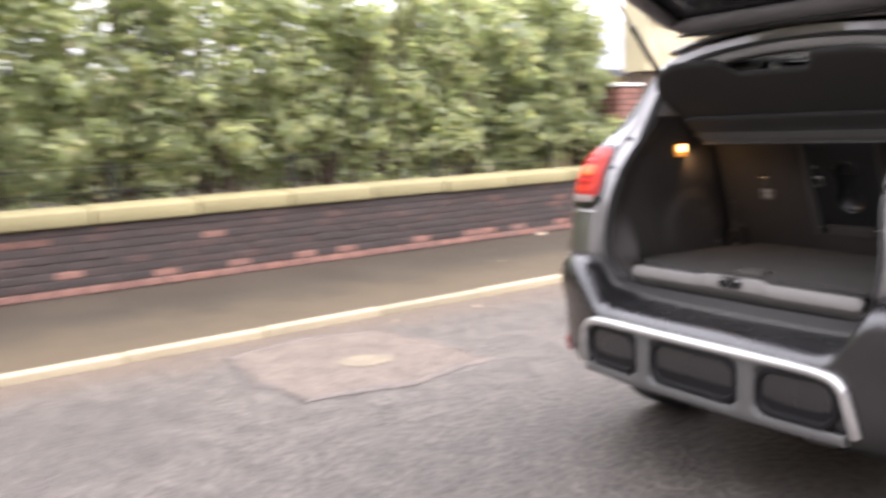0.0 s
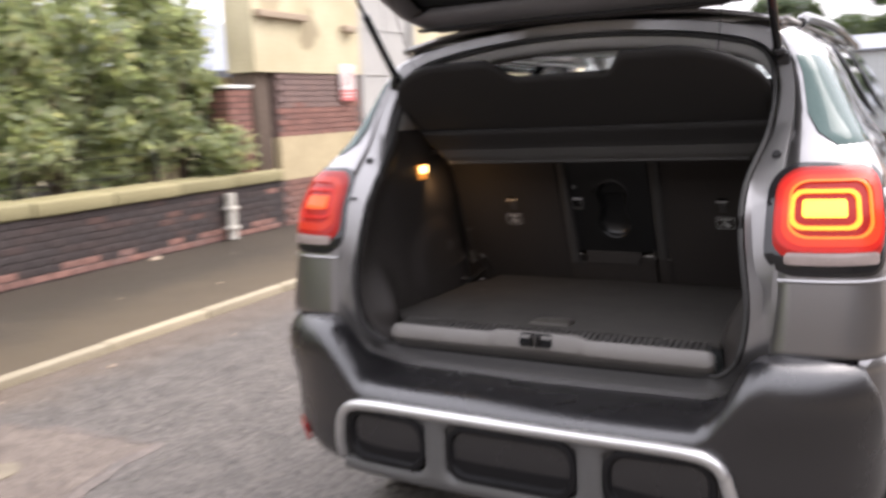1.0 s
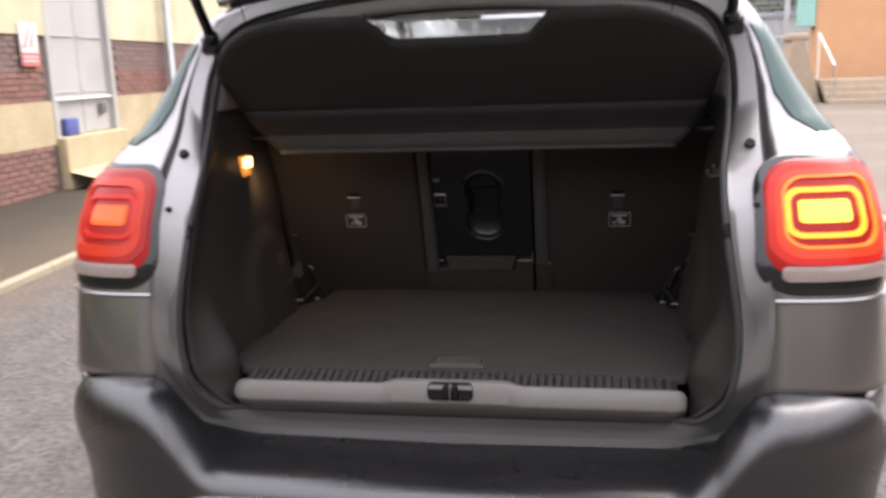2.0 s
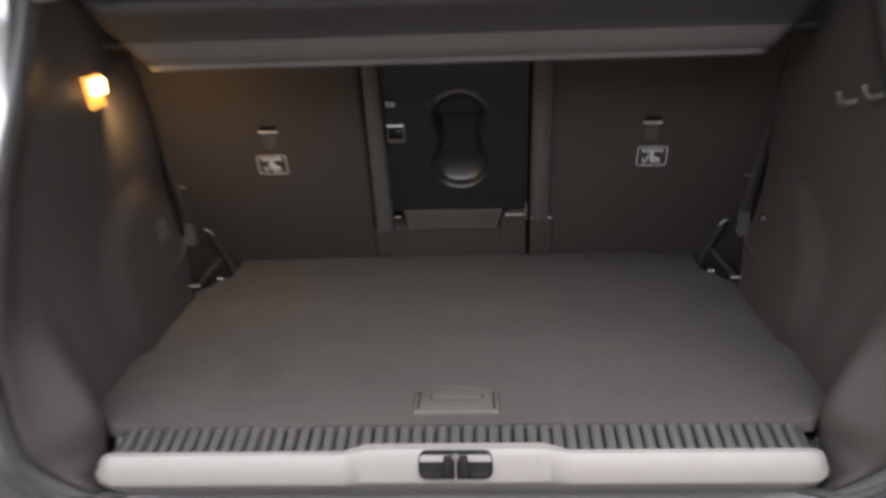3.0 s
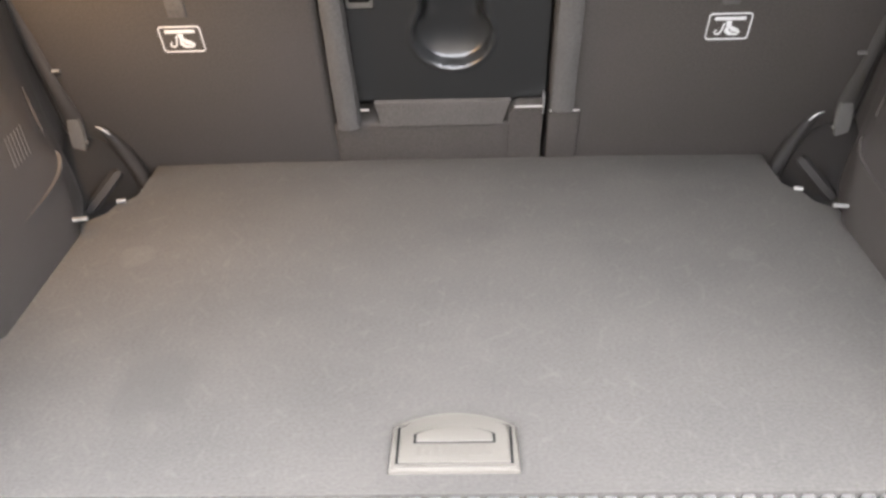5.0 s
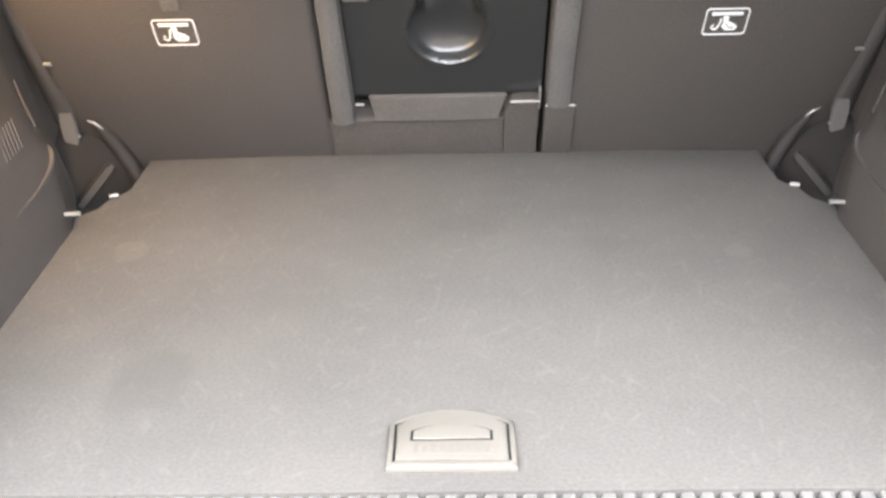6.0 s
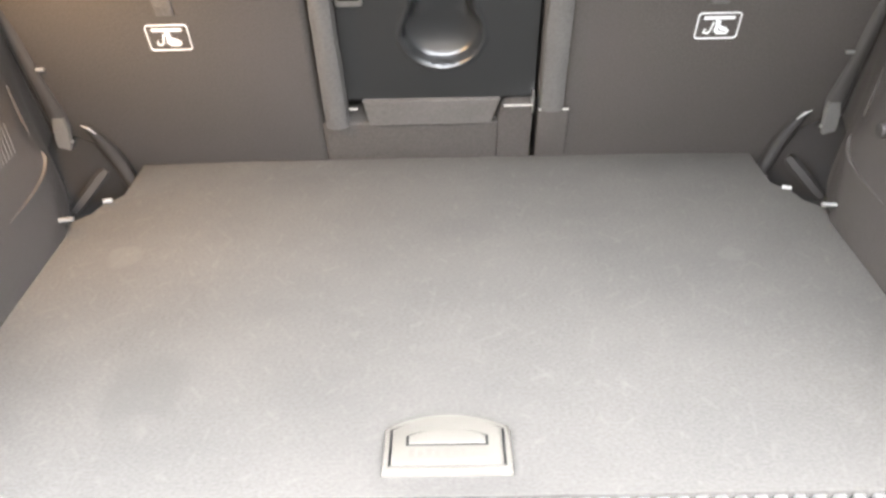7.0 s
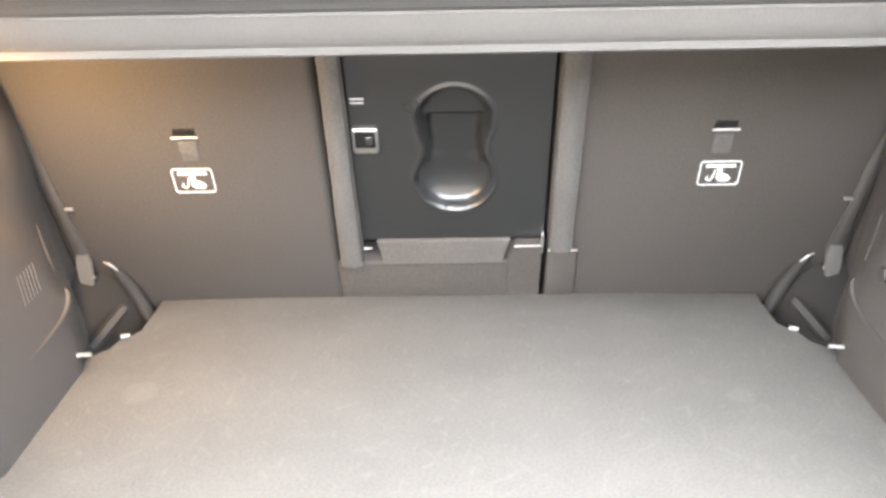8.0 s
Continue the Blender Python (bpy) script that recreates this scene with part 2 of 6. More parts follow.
RUBBER = surface("rubber", (0.016, 0.016, 0.017), 0.75, vary=0.15, scale=10, fine=200, spec=0.2)
# black rubber lightened in its colour for the haze over the bright opening
SEAL = surface("hazed_rubber_seal", (0.040, 0.039, 0.038), 0.7, vary=0.15, scale=10, fine=200, spec=0.25)
TRIM = surface("boot_trim", (0.0285, 0.0252, 0.0230), 0.55, vary=0.12, scale=3, fine=420, bump=0.0006, spec=0.3, second=(0.0335, 0.0296, 0.0270))
COVER = surface("striker_cover_plastic", (0.0225, 0.0205, 0.0190), 0.6, vary=0.1, scale=5, fine=300, spec=0.25)
HINGE_TRIM = surface("smooth_dark_plastic", (0.0156, 0.0148, 0.0147), 0.4, vary=0.1, scale=5, fine=300)
CORNER_TRIM = surface("matt_corner_plastic", (0.0118, 0.0107, 0.0100), 0.68, vary=0.1, scale=6, fine=300, spec=0.12)
CARPET = surface("boot_carpet", (0.0505, 0.0472, 0.0430), 0.95, vary=0.17, scale=11, fine=300, bump=0.0008, second=(0.0448, 0.0422, 0.0388), spec=0.08, amount=0.4, stretch=(0.8, 1.1, 1))
SEAT_CARPET = surface("seatback_carpet", (0.0315, 0.0280, 0.0255), 0.95, vary=0.22, scale=2.5, fine=380, bump=0.0008, second=(0.0270, 0.0242, 0.0222), spec=0.06)
FLAP = surface("hinge_flap_fabric", (0.0365, 0.0335, 0.0310), 0.95, vary=0.15, scale=14, fine=260, bump=0.001, spec=0.08)
FELT = surface("grey_felt", (0.0470, 0.0445, 0.0420), 0.95, vary=0.15, scale=14, fine=260, bump=0.002, spec=0.08)
PANEL = surface("moulded_black_panel", (0.0088, 0.0091, 0.0092), 0.30, vary=0.12, scale=4, fine=300, rvary=0.08)
HANDLE = surface("handle_plastic", (0.0678, 0.0620, 0.0537), 0.42, vary=0.08, scale=12, fine=500)
RIB_BED = surface("rib_bed_plastic", (0.0330, 0.0322, 0.0312), 0.7, vary=0.1, spec=0.15)
# near-black fill that gives shallow recesses their shade, also used for print
HANDLE_DARK = surface("near_black_fill", (0.006, 0.006, 0.006), 0.8, spec=0.04)
SILL = surface("sill_trim", (0.155, 0.145, 0.134), 0.5, vary=0.08, scale=5, fine=420, bump=0.0003)
RIB = surface("sill_rib", (0.0427, 0.0402, 0.0375), 0.55, vary=0.08, scale=8, fine=400)
SHELF = surface("parcel_shelf_board", (0.0199, 0.0184, 0.0175), 0.9, vary=0.14, scale=3, fine=300, bump=0.0008)
LIP = surface("parcel_shelf_lip", (0.0380, 0.0355, 0.0325), 0.8, vary=0.1, scale=6, fine=300, bump=0.0005)
PILLAR_LINING = surface("pillar_lining", (0.20, 0.19, 0.178), 0.8, vary=0.08, scale=4, fine=250, bump=0.0004)
LINER = surface("headliner", (0.40, 0.39, 0.375), 0.95, vary=0.1, scale=4, fine=250, bump=0.0005)
WHITE = surface("white_print", (0.30, 0.30, 0.295), 0.6, vary=0.04)
DULL = surface("dull_metal", (0.11, 0.107, 0.102), 0.4, 0.4, vary=0.08)
METAL = surface("bright_metal", (0.30, 0.294, 0.283), 0.36, 0.9, vary=0.06)
POST_GREY = surface("grey_skid_upright", (0.105, 0.103, 0.101), 0.5, 0.3, vary=0.06, scale=5, fine=300)
QUARTER = surface("teal_tinted_glass", (0.075, 0.115, 0.108), 0.12, vary=0.05, scale=2, rvary=0.02, spec=0.15)
TYRE = surface("tyre", (0.022, 0.022, 0.022), 0.85, vary=0.15, fine=150)
ALLOY = surface("alloy", (0.35, 0.35, 0.35), 0.35, 0.8, vary=0.05)
GLASS = glass("tinted_glass", (0.74, 0.80, 0.78))
CLEAR = glass("windscreen_glass", (0.85, 0.92, 0.9))
LENS_RED = glowing("red_lens", (1.0, 0.04, 0.015), 0.09, (0.35, 0.015, 0.012))
LENS_DARK = glowing("dark_red_lens", (1.0, 0.035, 0.02), 0.06, (0.20, 0.012, 0.010))
RING_RED = glowing("lit_red_ring", (1.0, 0.075, 0.022), 0.24)
RING_EDGE = glowing("orange_ring_edge", (1.0, 0.26, 0.03), 0.50)
RING_AMBER = glowing("lit_amber_ring", (1.0, 0.33, 0.03), 0.62, (0.5, 0.2, 0.02))
CORE_AMBER = glowing("lit_amber_core", (1.0, 0.58, 0.06), 1.0, (0.6, 0.3, 0.03))
# dimmer copies for the left lamp, whose rings are seen at a slant
GLOW_DIM = glowing("dim_red_glow", (1.0, 0.085, 0.03), 0.13, (0.24, 0.014, 0.010))
CORE_DIM = glowing("dim_orange_core", (1.0, 0.15, 0.03), 0.42)
REVERSE = surface("clear_lens", (0.26, 0.21, 0.19), 0.2, vary=0.08, scale=20)
# no lamp: the slight emission stands in for light thrown back
REFLECTOR = glowing("glowing_reflector", (1.0, 0.04, 0.03), 0.012, (0.24, 0.012, 0.012))
# on the housing this glow stands in for the halo round the lens
LAMP_GLOW = glowing("amber_lamp_glow", (1.0, 0.34, 0.05), 0.22, (0.5, 0.25, 0.08))
BOOT_LAMP = glowing("warm_lamp", (1.0, 0.60, 0.18), 2.2, (0.9, 0.8, 0.6))
SIGN_WHITE = surface("sign_white", (0.62, 0.55, 0.52), 0.5, vary=0.06)
SIGN_RED = surface("sign_red", (0.52, 0.14, 0.13), 0.5, vary=0.06)
BLUE = surface("blue_plastic", (0.07, 0.09, 0.28), 0.5, vary=0.1)
TEAL = surface("teal_paint", (0.25, 0.48, 0.42), 0.6, vary=0.1)
ORANGE = surface("orange_plaster", (0.55, 0.30, 0.16), 0.8, vary=0.12, scale=2)
STONE = surface("tan_stone", (0.36, 0.28, 0.20), 0.85, vary=0.2, scale=4, fine=40, bump=0.004)
WHITE_PAINT = surface("white_paint", (0.75, 0.74, 0.70), 0.35, vary=0.06, coat=0.5)
GATE_GLASS = surface("dark_rear_glass", (0.045, 0.047, 0.05), 0.10, vary=0.05, scale=3, coat=0.5, rvary=0.03)
MASONRY_WHITE = surface("weathered_white_pipe", (0.55, 0.52, 0.45), 0.7, vary=0.25, scale=12, fine=60)


def translucent(m, share, tint):
    """Lets light through thin leaves."""
    t = m.node_tree
    N, L = t.nodes, t.links
    p = N["Principled BSDF"]
    tr = N.new("ShaderNodeBsdfTranslucent")
    g = N.new("ShaderNodeMix")
    g.data_type, g.blend_type = "RGBA", "MULTIPLY"
    g.inputs[0].default_value = 1.0
    g.inputs[7].default_value = (*tint, 1)
    L.new(p.inputs["Base Color"].links[0].from_socket, g.inputs[6])
    L.new(g.outputs[2], tr.inputs[0])
    mx = N.new("ShaderNodeMixShader")
    mx.inputs[0].default_value = share
    L.new(p.outputs[0], mx.inputs[1])
    L.new(tr.outputs[0], mx.inputs[2])
    L.new(mx.outputs[0], N["Material Output"].inputs[0])


def blotch(m, at, radius, colour, share, wobble=9.0):
    """A blotch of its own shape mixed into the colour, placed in metres."""
    t = m.node_tree
    N, L = t.nodes, t.links
    p = N["Principled BSDF"]
    co = N.new("ShaderNodeTexCoord")
    nz = N.new("ShaderNodeTexNoise")
    nz.inputs["Scale"].default_value = wobble
    L.new(co.outputs["Object"], nz.inputs[0])
    d = N.new("ShaderNodeVectorMath")
    d.operation = "DISTANCE"
    d.inputs[1].default_value = at
    L.new(co.outputs["Object"], d.inputs[0])
    s = N.new("ShaderNodeMath")
    s.operation = "MULTIPLY_ADD"
    s.inputs[1].default_value = radius * 1.6
    L.new(nz.outputs[0], s.inputs[0])
    L.new(d.outputs["Value"], s.inputs[2])
    r = N.new("ShaderNodeMapRange")
    r.interpolation_type = "SMOOTHSTEP"
    r.inputs[1].default_value, r.inputs[2].default_value = radius * 1.35, radius * 1.8
    r.inputs[3].default_value, r.inputs[4].default_value = share, 0.0
    L.new(s.outputs[0], r.inputs[0])
    mix = N.new("ShaderNodeMix")
    mix.data_type = "RGBA"
    mix.inputs[7].default_value = (*colour, 1)
    L.new(r.outputs[0], mix.inputs[0])
    L.new(p.inputs["Base Color"].links[0].from_socket, mix.inputs[6])
    L.new(mix.outputs[2], p.inputs["Base Color"])


def drift(m, lo, hi, colour, share, wobble=2.5):
    """Grit swept up along a line: grows from none at lo to most at hi, with a ragged edge. lo, hi: metres across the street."""
    t = m.node_tree
    N, L = t.nodes, t.links
    p = N["Principled BSDF"]
    co = N.new("ShaderNodeTexCoord")
    sp = N.new("ShaderNodeSeparateXYZ")
    L.new(co.outputs["Object"], sp.inputs[0])
    nz = N.new("ShaderNodeTexNoise")
    nz.inputs["Scale"].default_value, nz.inputs["Detail"].default_value = wobble, 5.0
    L.new(co.outputs["Object"], nz.inputs[0])
    s = N.new("ShaderNodeMath")
    s.operation = "MULTIPLY_ADD"
    s.inputs[1].default_value = (lo - hi) * 0.9
    L.new(nz.outputs[0], s.inputs[0])
    L.new(sp.outputs[0], s.inputs[2])
    r = N.new("ShaderNodeMapRange")
    r.interpolation_type = "SMOOTHSTEP"
    r.inputs[1].default_value, r.inputs[2].default_value = lo + (lo - hi) * 0.45, hi + (lo - hi) * 0.45
    r.inputs[3].default_value, r.inputs[4].default_value = 0.0, share
    L.new(s.outputs[0], r.inputs[0])
    mix = N.new("ShaderNodeMix")
    mix.data_type = "RGBA"
    mix.inputs[7].default_value = (*colour, 1)
    L.new(r.outputs[0], mix.inputs[0])
    L.new(p.inputs["Base Color"].links[0].from_socket, mix.inputs[6])
    L.new(mix.outputs[2], p.inputs["Base Color"])


def scuffs(m, colour, share, turns=(35, -50, 80)):
    """Short faint rub marks in several directions."""
    t = m.node_tree
    N, L = t.nodes, t.links
    p = N["Principled BSDF"]
    co = N.new("ShaderNodeTexCoord")
    for k, turn in enumerate(turns):
        mp = N.new("ShaderNodeMapping")
        mp.inputs["Rotation"].default_value = (0, 0, radians(turn))
        mp.inputs["Location"].default_value = (3.1 * k, 1.7 * k, 0)
        mp.vector_type = "TEXTURE"
        mp.inputs["Scale"].default_value = (1 / 30, 1 / 95, 1)
        L.new(co.outputs["Object"], mp.inputs[0])
        nz = N.new("ShaderNodeTexNoise")
        nz.inputs["Scale"].default_value, nz.inputs["Detail"].default_value = 1.0, 1.0
        L.new(mp.outputs[0], nz.inputs[0])
        r = N.new("ShaderNodeMapRange")
        r.interpolation_type = "SMOOTHSTEP"
        r.inputs[1].default_value, r.inputs[2].default_value = 0.63, 0.78
        r.inputs[3].default_value, r.inputs[4].default_value = 0.0, share
        L.new(nz.outputs[0], r.inputs[0])
        mix = N.new("ShaderNodeMix")
        mix.data_type = "RGBA"
        mix.inputs[7].default_value = (*colour, 1)
        L.new(r.outputs[0], mix.inputs[0])
        L.new(p.inputs["Base Color"].links[0].from_socket, mix.inputs[6])
        L.new(mix.outputs[2], p.inputs["Base Color"])


translucent(LEAF, 0.65, (1.5, 1.5, 1.0))
translucent(FAR_LEAF, 0.35, (1.4, 1.4, 0.9))
scuffs(CARPET, (0.072, 0.067, 0.060), 0.22)
scuffs(SILL, (0.16, 0.155, 0.15), 0.2, (10, 70))
# worn stains and pale marks on the boot carpet
blotch(CARPET, (-0.312, 0.150, 0.770), 0.055, (0.037, 0.0352, 0.0325), 0.5, 16)
blotch(CARPET, (-0.42, 0.42, 0.770), 0.03, (0.067, 0.063, 0.058), 0.35, 14)
blotch(CARPET, (0.36, 0.40, 0.770), 0.02, (0.067, 0.063, 0.058), 0.3, 22)
# darker patches of road, set in the colour right and left of the car
blotch(ASPHALT, (1.75, 1.2, 0.0), 1.9, (0.058, 0.051, 0.045), 0.6, 1.4)
blotch(ASPHALT, (-2.25, -1.80, 0.0), 0.75, (0.048, 0.043, 0.039), 0.42, 2.6)
drift(PAVING, -4.75, -3.6, (0.074, 0.055, 0.033), 0.75)
drift(ASPHALT, -2.75, -3.40, (0.105, 0.072, 0.048), 0.5, 3.5)
# weather stains on the cream wall
blotch(CREAM, (-5.6, 7.25, 2.5), 0.28, (0.22, 0.18, 0.11), 0.7, 5)
blotch(CREAM, (-5.6, 6.5, 2.75), 0.25, (0.25, 0.20, 0.12), 0.6, 4)
# ---- the street: built square to the kerb, then turned ----
ROAD = pose(0, 0, 0, 0, 0, 4.0)
KERB_U, WALL_U = -3.46, -5.59
rng = random.Random(7)


def placed(ob, m=ROAD):
    ob.matrix_world = m
    return ob


# road sheet reaching the horizon, finer and slightly uneven near the car
bm = bmesh.new()
us = [-600, -200, -60, -20] + [-8 + 0.25 * i for i in range(81)] + [30, 90, 250, 600]
vs = [-600, -200, -60, -20] + [-8 + 0.3 * i for i in range(81)] + [30, 60, 120, 300, 700]
loft(bm, [[(u, v, 0.008 * noise.noise((u * 0.5, v * 0.5, 0)) * (1 if abs(u) < 12 and abs(v) < 18 else 0)) for u in us] for v in vs])
placed(structure("ground", bm, ASPHALT, "worn wet grey asphalt road", category="road"))

# old trench repair with a sandy smear
bm = bmesh.new()
corners = [(-2.98, -0.90), (-2.39, -0.91), (-1.95, -0.84), (-1.88, -0.30), (-1.98, 0.04), (-1.99, 0.27), (-2.42, 0.25), (-3.02, 0.13), (-3.15, -0.34), (-3.07, -0.71)]
line = []
for k, (x, y) in enumerate(corners):
    x1, y1 = corners[(k + 1) % len(corners)]
    for j in range(10):
        p = Vector((x + (x1 - x) * j / 10, y + (y1 - y) * j / 10, 0))
        line.append(p + 0.03 * Vector((noise.noise(p * 7), noise.noise(p * 7 + Vector((9, 0, 0))), 0)))
plate(bm, [(p.x, p.y) for p in line], -0.02, 0.0105)
structure("road_patch", bm, PATCH, "worn repair patch in the asphalt", category="road")
bm = bmesh.new()
rows = [[], [], [], []]
for k, p in enumerate(line):
    c = Vector((-2.5, -0.3, 0))
    wob = 0.022 * noise.noise((p.x * 6, p.y * 6, 1.7))
    wide = 0.016 + 0.020 * noise.noise((p.x * 3.1, p.y * 3.1, 4.0))
    d = (p - c).normalized()
    for row, (o, h) in zip(rows, ((0.03 + wide, 0.003), (0.015 + wide * 0.6, 0.0150), (0.005 - wide * 0.6, 0.0150), (-wide, 0.006))):
        row.append(p + d * (o + wob) + Vector((0, 0, h)))
loft(bm, rows, closed=True)
structure("patch_rim", bm, PATCH_RIM, "broken reddish rim round the road patch", category="road")
bm = bmesh.new()
out = [(-2.49, -0.45), (-2.32, -0.41), (-2.29, -0.20), (-2.40, -0.14), (-2.53, -0.28)]
plate(bm, [(p.x + 0.02 * rng.random(), p.y + 0.02 * rng.random()) for p in curve([(x, y, 0) for x, y in out], 36, True)], -0.01, 0.0145)
structure("sandy_smear", bm, SAND, "pale sandy smear on the road patch", category="road")

# pavement on the hedge side
bm = bmesh.new()
loft(bm, [[(u, v, 0.052 + 0.028 * (KERB_U - u) / (KERB_U - WALL_U) + 0.006 * noise.noise((u, v, 3))) for u in np.linspace(WALL_U - 0.02, KERB_U - 0.046, 14)] for v in np.linspace(-30, 40, 160)])
placed(structure("pavement", bm, PAVING, "brown damp pavement beside the wall", category="pavement"))
# soil bed behind the wall
bm = bmesh.new()
loft(bm, [[(u, v, 0.70 + 0.05 * noise.noise((u, v, 5))) for u in np.linspace(-30, WALL_U - 0.2, 30)] for v in np.linspace(-30, 5.4, 60)])
placed(structure("planting_bed", bm, SOIL, "dark soil bed behind the wall", category="ground"))
# far side pavement
bm = bmesh.new()
edge = curve([(3.05, -40, 0), (3.05, -10, 0), (3.1, 4, 0), (3.33, 7.7, 0), (3.86, 11.7, 0), (4.25, 16.5, 0), (4.62, 21.7, 0), (5.4, 27, 0), (8.5, 32, 0)], 70)
loft(bm, [[(p.x + 0.055, p.y, 0.058), (p.x + 3, p.y, 0.07), (p.x + 9, p.y, 0.075), (p.x + 40, p.y, 0.08)] for p in edge])
placed(structure("far_pavement", bm, PAVING_PALE, "pale concrete pavement across the road", category="pavement"))


# kerb stones, each a piece
def kerb_mesh(length):
    b = bmesh.new()
    box(b, (-0.048, 0.003, -0.12), (0.048, length - 0.003, 0.060), 0.014, 2)
    return mesh_of("kerb_stone", b, KERB)


bm = bmesh.new()
box(bm, (KERB_U - 0.10, -30, -0.1), (KERB_U - 0.03, 40, 0.045))
kerb = placed(structure("kerb", bm, MORTAR, "pale stone kerb along the pavement", category="kerb"))
stone = kerb_mesh(0.915)
for i in range(52):
    k = new("kerb_stone", stone)
    k.parent = kerb
    k.location = (KERB_U + rng.uniform(-0.004, 0.004), -14 + i * 0.915, rng.uniform(-0.006, 0.006))
bm = bmesh.new()
loft(bm, [[(p.x + 0.06, p.y, -0.05), (p.x + 0.06, p.y, 0.04)] for p in edge])
kerb2 = placed(structure("far_kerb", bm, MORTAR, "pale stone kerb across the road", category="kerb"))
for i in range(3, len(edge) - 8):
    a, b = edge[i], edge[i + 1]
    d = b - a
    q = 1 if d.length < 1.2 else 2
    for j in range(q):
        k = new("kerb_stone", stone)
        k.parent = kerb2
        k.matrix_local = Matrix.Translation(a + d * j / q) @ pose(0, 0, 0, 0, 0, -math.degrees(math.atan2(d.x, d.y))) @ Matrix.Diagonal((1, d.length / q / 0.915, 1, 1))

# ---- garden wall, old dark brick with a yellow coping ----
COURSES, BL, BH = 8, 0.225, 0.0705
bm = bmesh.new()
box(bm, (WALL_U - 0.215, -14, -0.1), (WALL_U - 0.006, 6.45, 0.65))
wall = placed(structure("wall_garden", bm, MORTAR, "low soot-dark brick garden wall", category="wall"))


def brick_mesh(mat, seed):
    r = random.Random(seed)
    b = bmesh.new()
    box(b, (-0.1, 0.005, 0.005), (0.0, BL - 0.006, BH - 0.006), 0.005, 1)
    for v in b.verts:
        v.co += Vector((r.uniform(-0.002, 0.002), r.uniform(-0.002, 0.002), r.uniform(-0.0015, 0.0015)))
    return mesh_of("brick", b, mat, False)


dark_bricks = [brick_mesh(BRICK, s) for s in range(4)]
red_bricks = [brick_mesh(RED, s) for s in range(4)]
late_bricks = []          # (parent, mesh, place): linked at the end of the file
rest = bmesh.new()
for row in range(COURSES):
    z = 0.085 + row * BH
    v = -13.9 + (row % 2) * BL / 2
    while v < 6.22:
        reddish = row == 0 or (row == 1 and rng.random() < 0.45) or rng.random() < 0.012
        at = (WALL_U + rng.uniform(-0.003, 0.004), v, z)
        if -2.0 < v < 6.3:
            late_bricks.append((wall, (red_bricks if reddish else dark_bricks)[rng.randrange(4)], at))
        elif not reddish:
            box(rest, (at[0] - 0.1, v + 0.005, z + 0.005), (at[0], v + BL - 0.006, z + BH - 0.006))
        v += BL
rest_ob = new("bricks", mesh_of("bricks", rest, BRICKS, False))
rest_ob.parent = wall
tagged(rest_ob, kind="stuff")

# coping stones
r = bmesh.new()
box(r, (-0.30, 0.004, 0.0), (0.035, 0.896, 0.135), 0.018, 2)
for vtx in r.verts:
    if vtx.co.z > 0.1:
        vtx.co.z += 0.02 * (-vtx.co.x) / 0.3
cap_mesh = mesh_of("coping_stone", r, COPING)
for i in range(22):
    c = new("coping_stone", cap_mesh)
    c.parent = wall
    c.location = (WALL_U + rng.uniform(-0.006, 0.006), -13.35 + i * 0.9, 0.652 + rng.uniform(-0.004, 0.004))
    c.rotation_euler = (0, 0, radians(rng.uniform(-0.3, 0.3)))

# pipe stub and litter against the wall
pipe = thing("drain_pipe", "short weathered white pipe fixed to the brick wall", "pipe", (0, 0, 0))
pipe.matrix_world = ROAD @ Matrix.Translation((WALL_U + 0.07, 5.36, 0))
bm = bmesh.new()
tube(bm, [(0, 0, 0.09), (0, 0, 0.3), (0, 0, 0.6)], 0.055, 14)
part("tube", bm, MASONRY_WHITE, pipe)
for z in (0.2, 0.42):
    bm = bmesh.new()
    box(bm, (-0.08, -0.07, z), (0.06, 0.07, z + 0.035), 0.008)
    part("bracket", bm, MASONRY_WHITE, pipe)


def litter(at, size, seed):
    r = random.Random(seed)
    b = bmesh.new()
    bmesh.ops.create_icosphere(b, subdivisions=2, radius=1)
    for v in b.verts:
        v.co = Vector((v.co.x * size, v.co.y * size * 1.4, max(0, v.co.z) * size * 0.5)) * (0.75 + 0.5 * r.random())
    ob = new("paper_scrap", mesh_of("paper_scrap", b, STONE, False))
    tagged(ob, "crumpled dull tan paper scrap on the ground", "litter", "litter on the pavement")
    ob.matrix_world = ROAD @ Matrix.Translation(at)


litter((WALL_U + 0.12, 4.1, 0.083), 0.05, 1)
for i, (u, v) in enumerate(((-4.4, 2.6), (-4.0, 3.3), (-4.9, 4.6), (-3.7, 4.1))):
    litter((u, v, 0.066), 0.010 + 0.006 * (i % 3), 10 + i)
for i, (u, v) in enumerate(((-3.2, 0.6), (-3.15, 1.3), (-2.9, 2.1))):
    litter((u, v, 0.004), 0.010 + 0.006 * (i % 2), 30 + i)


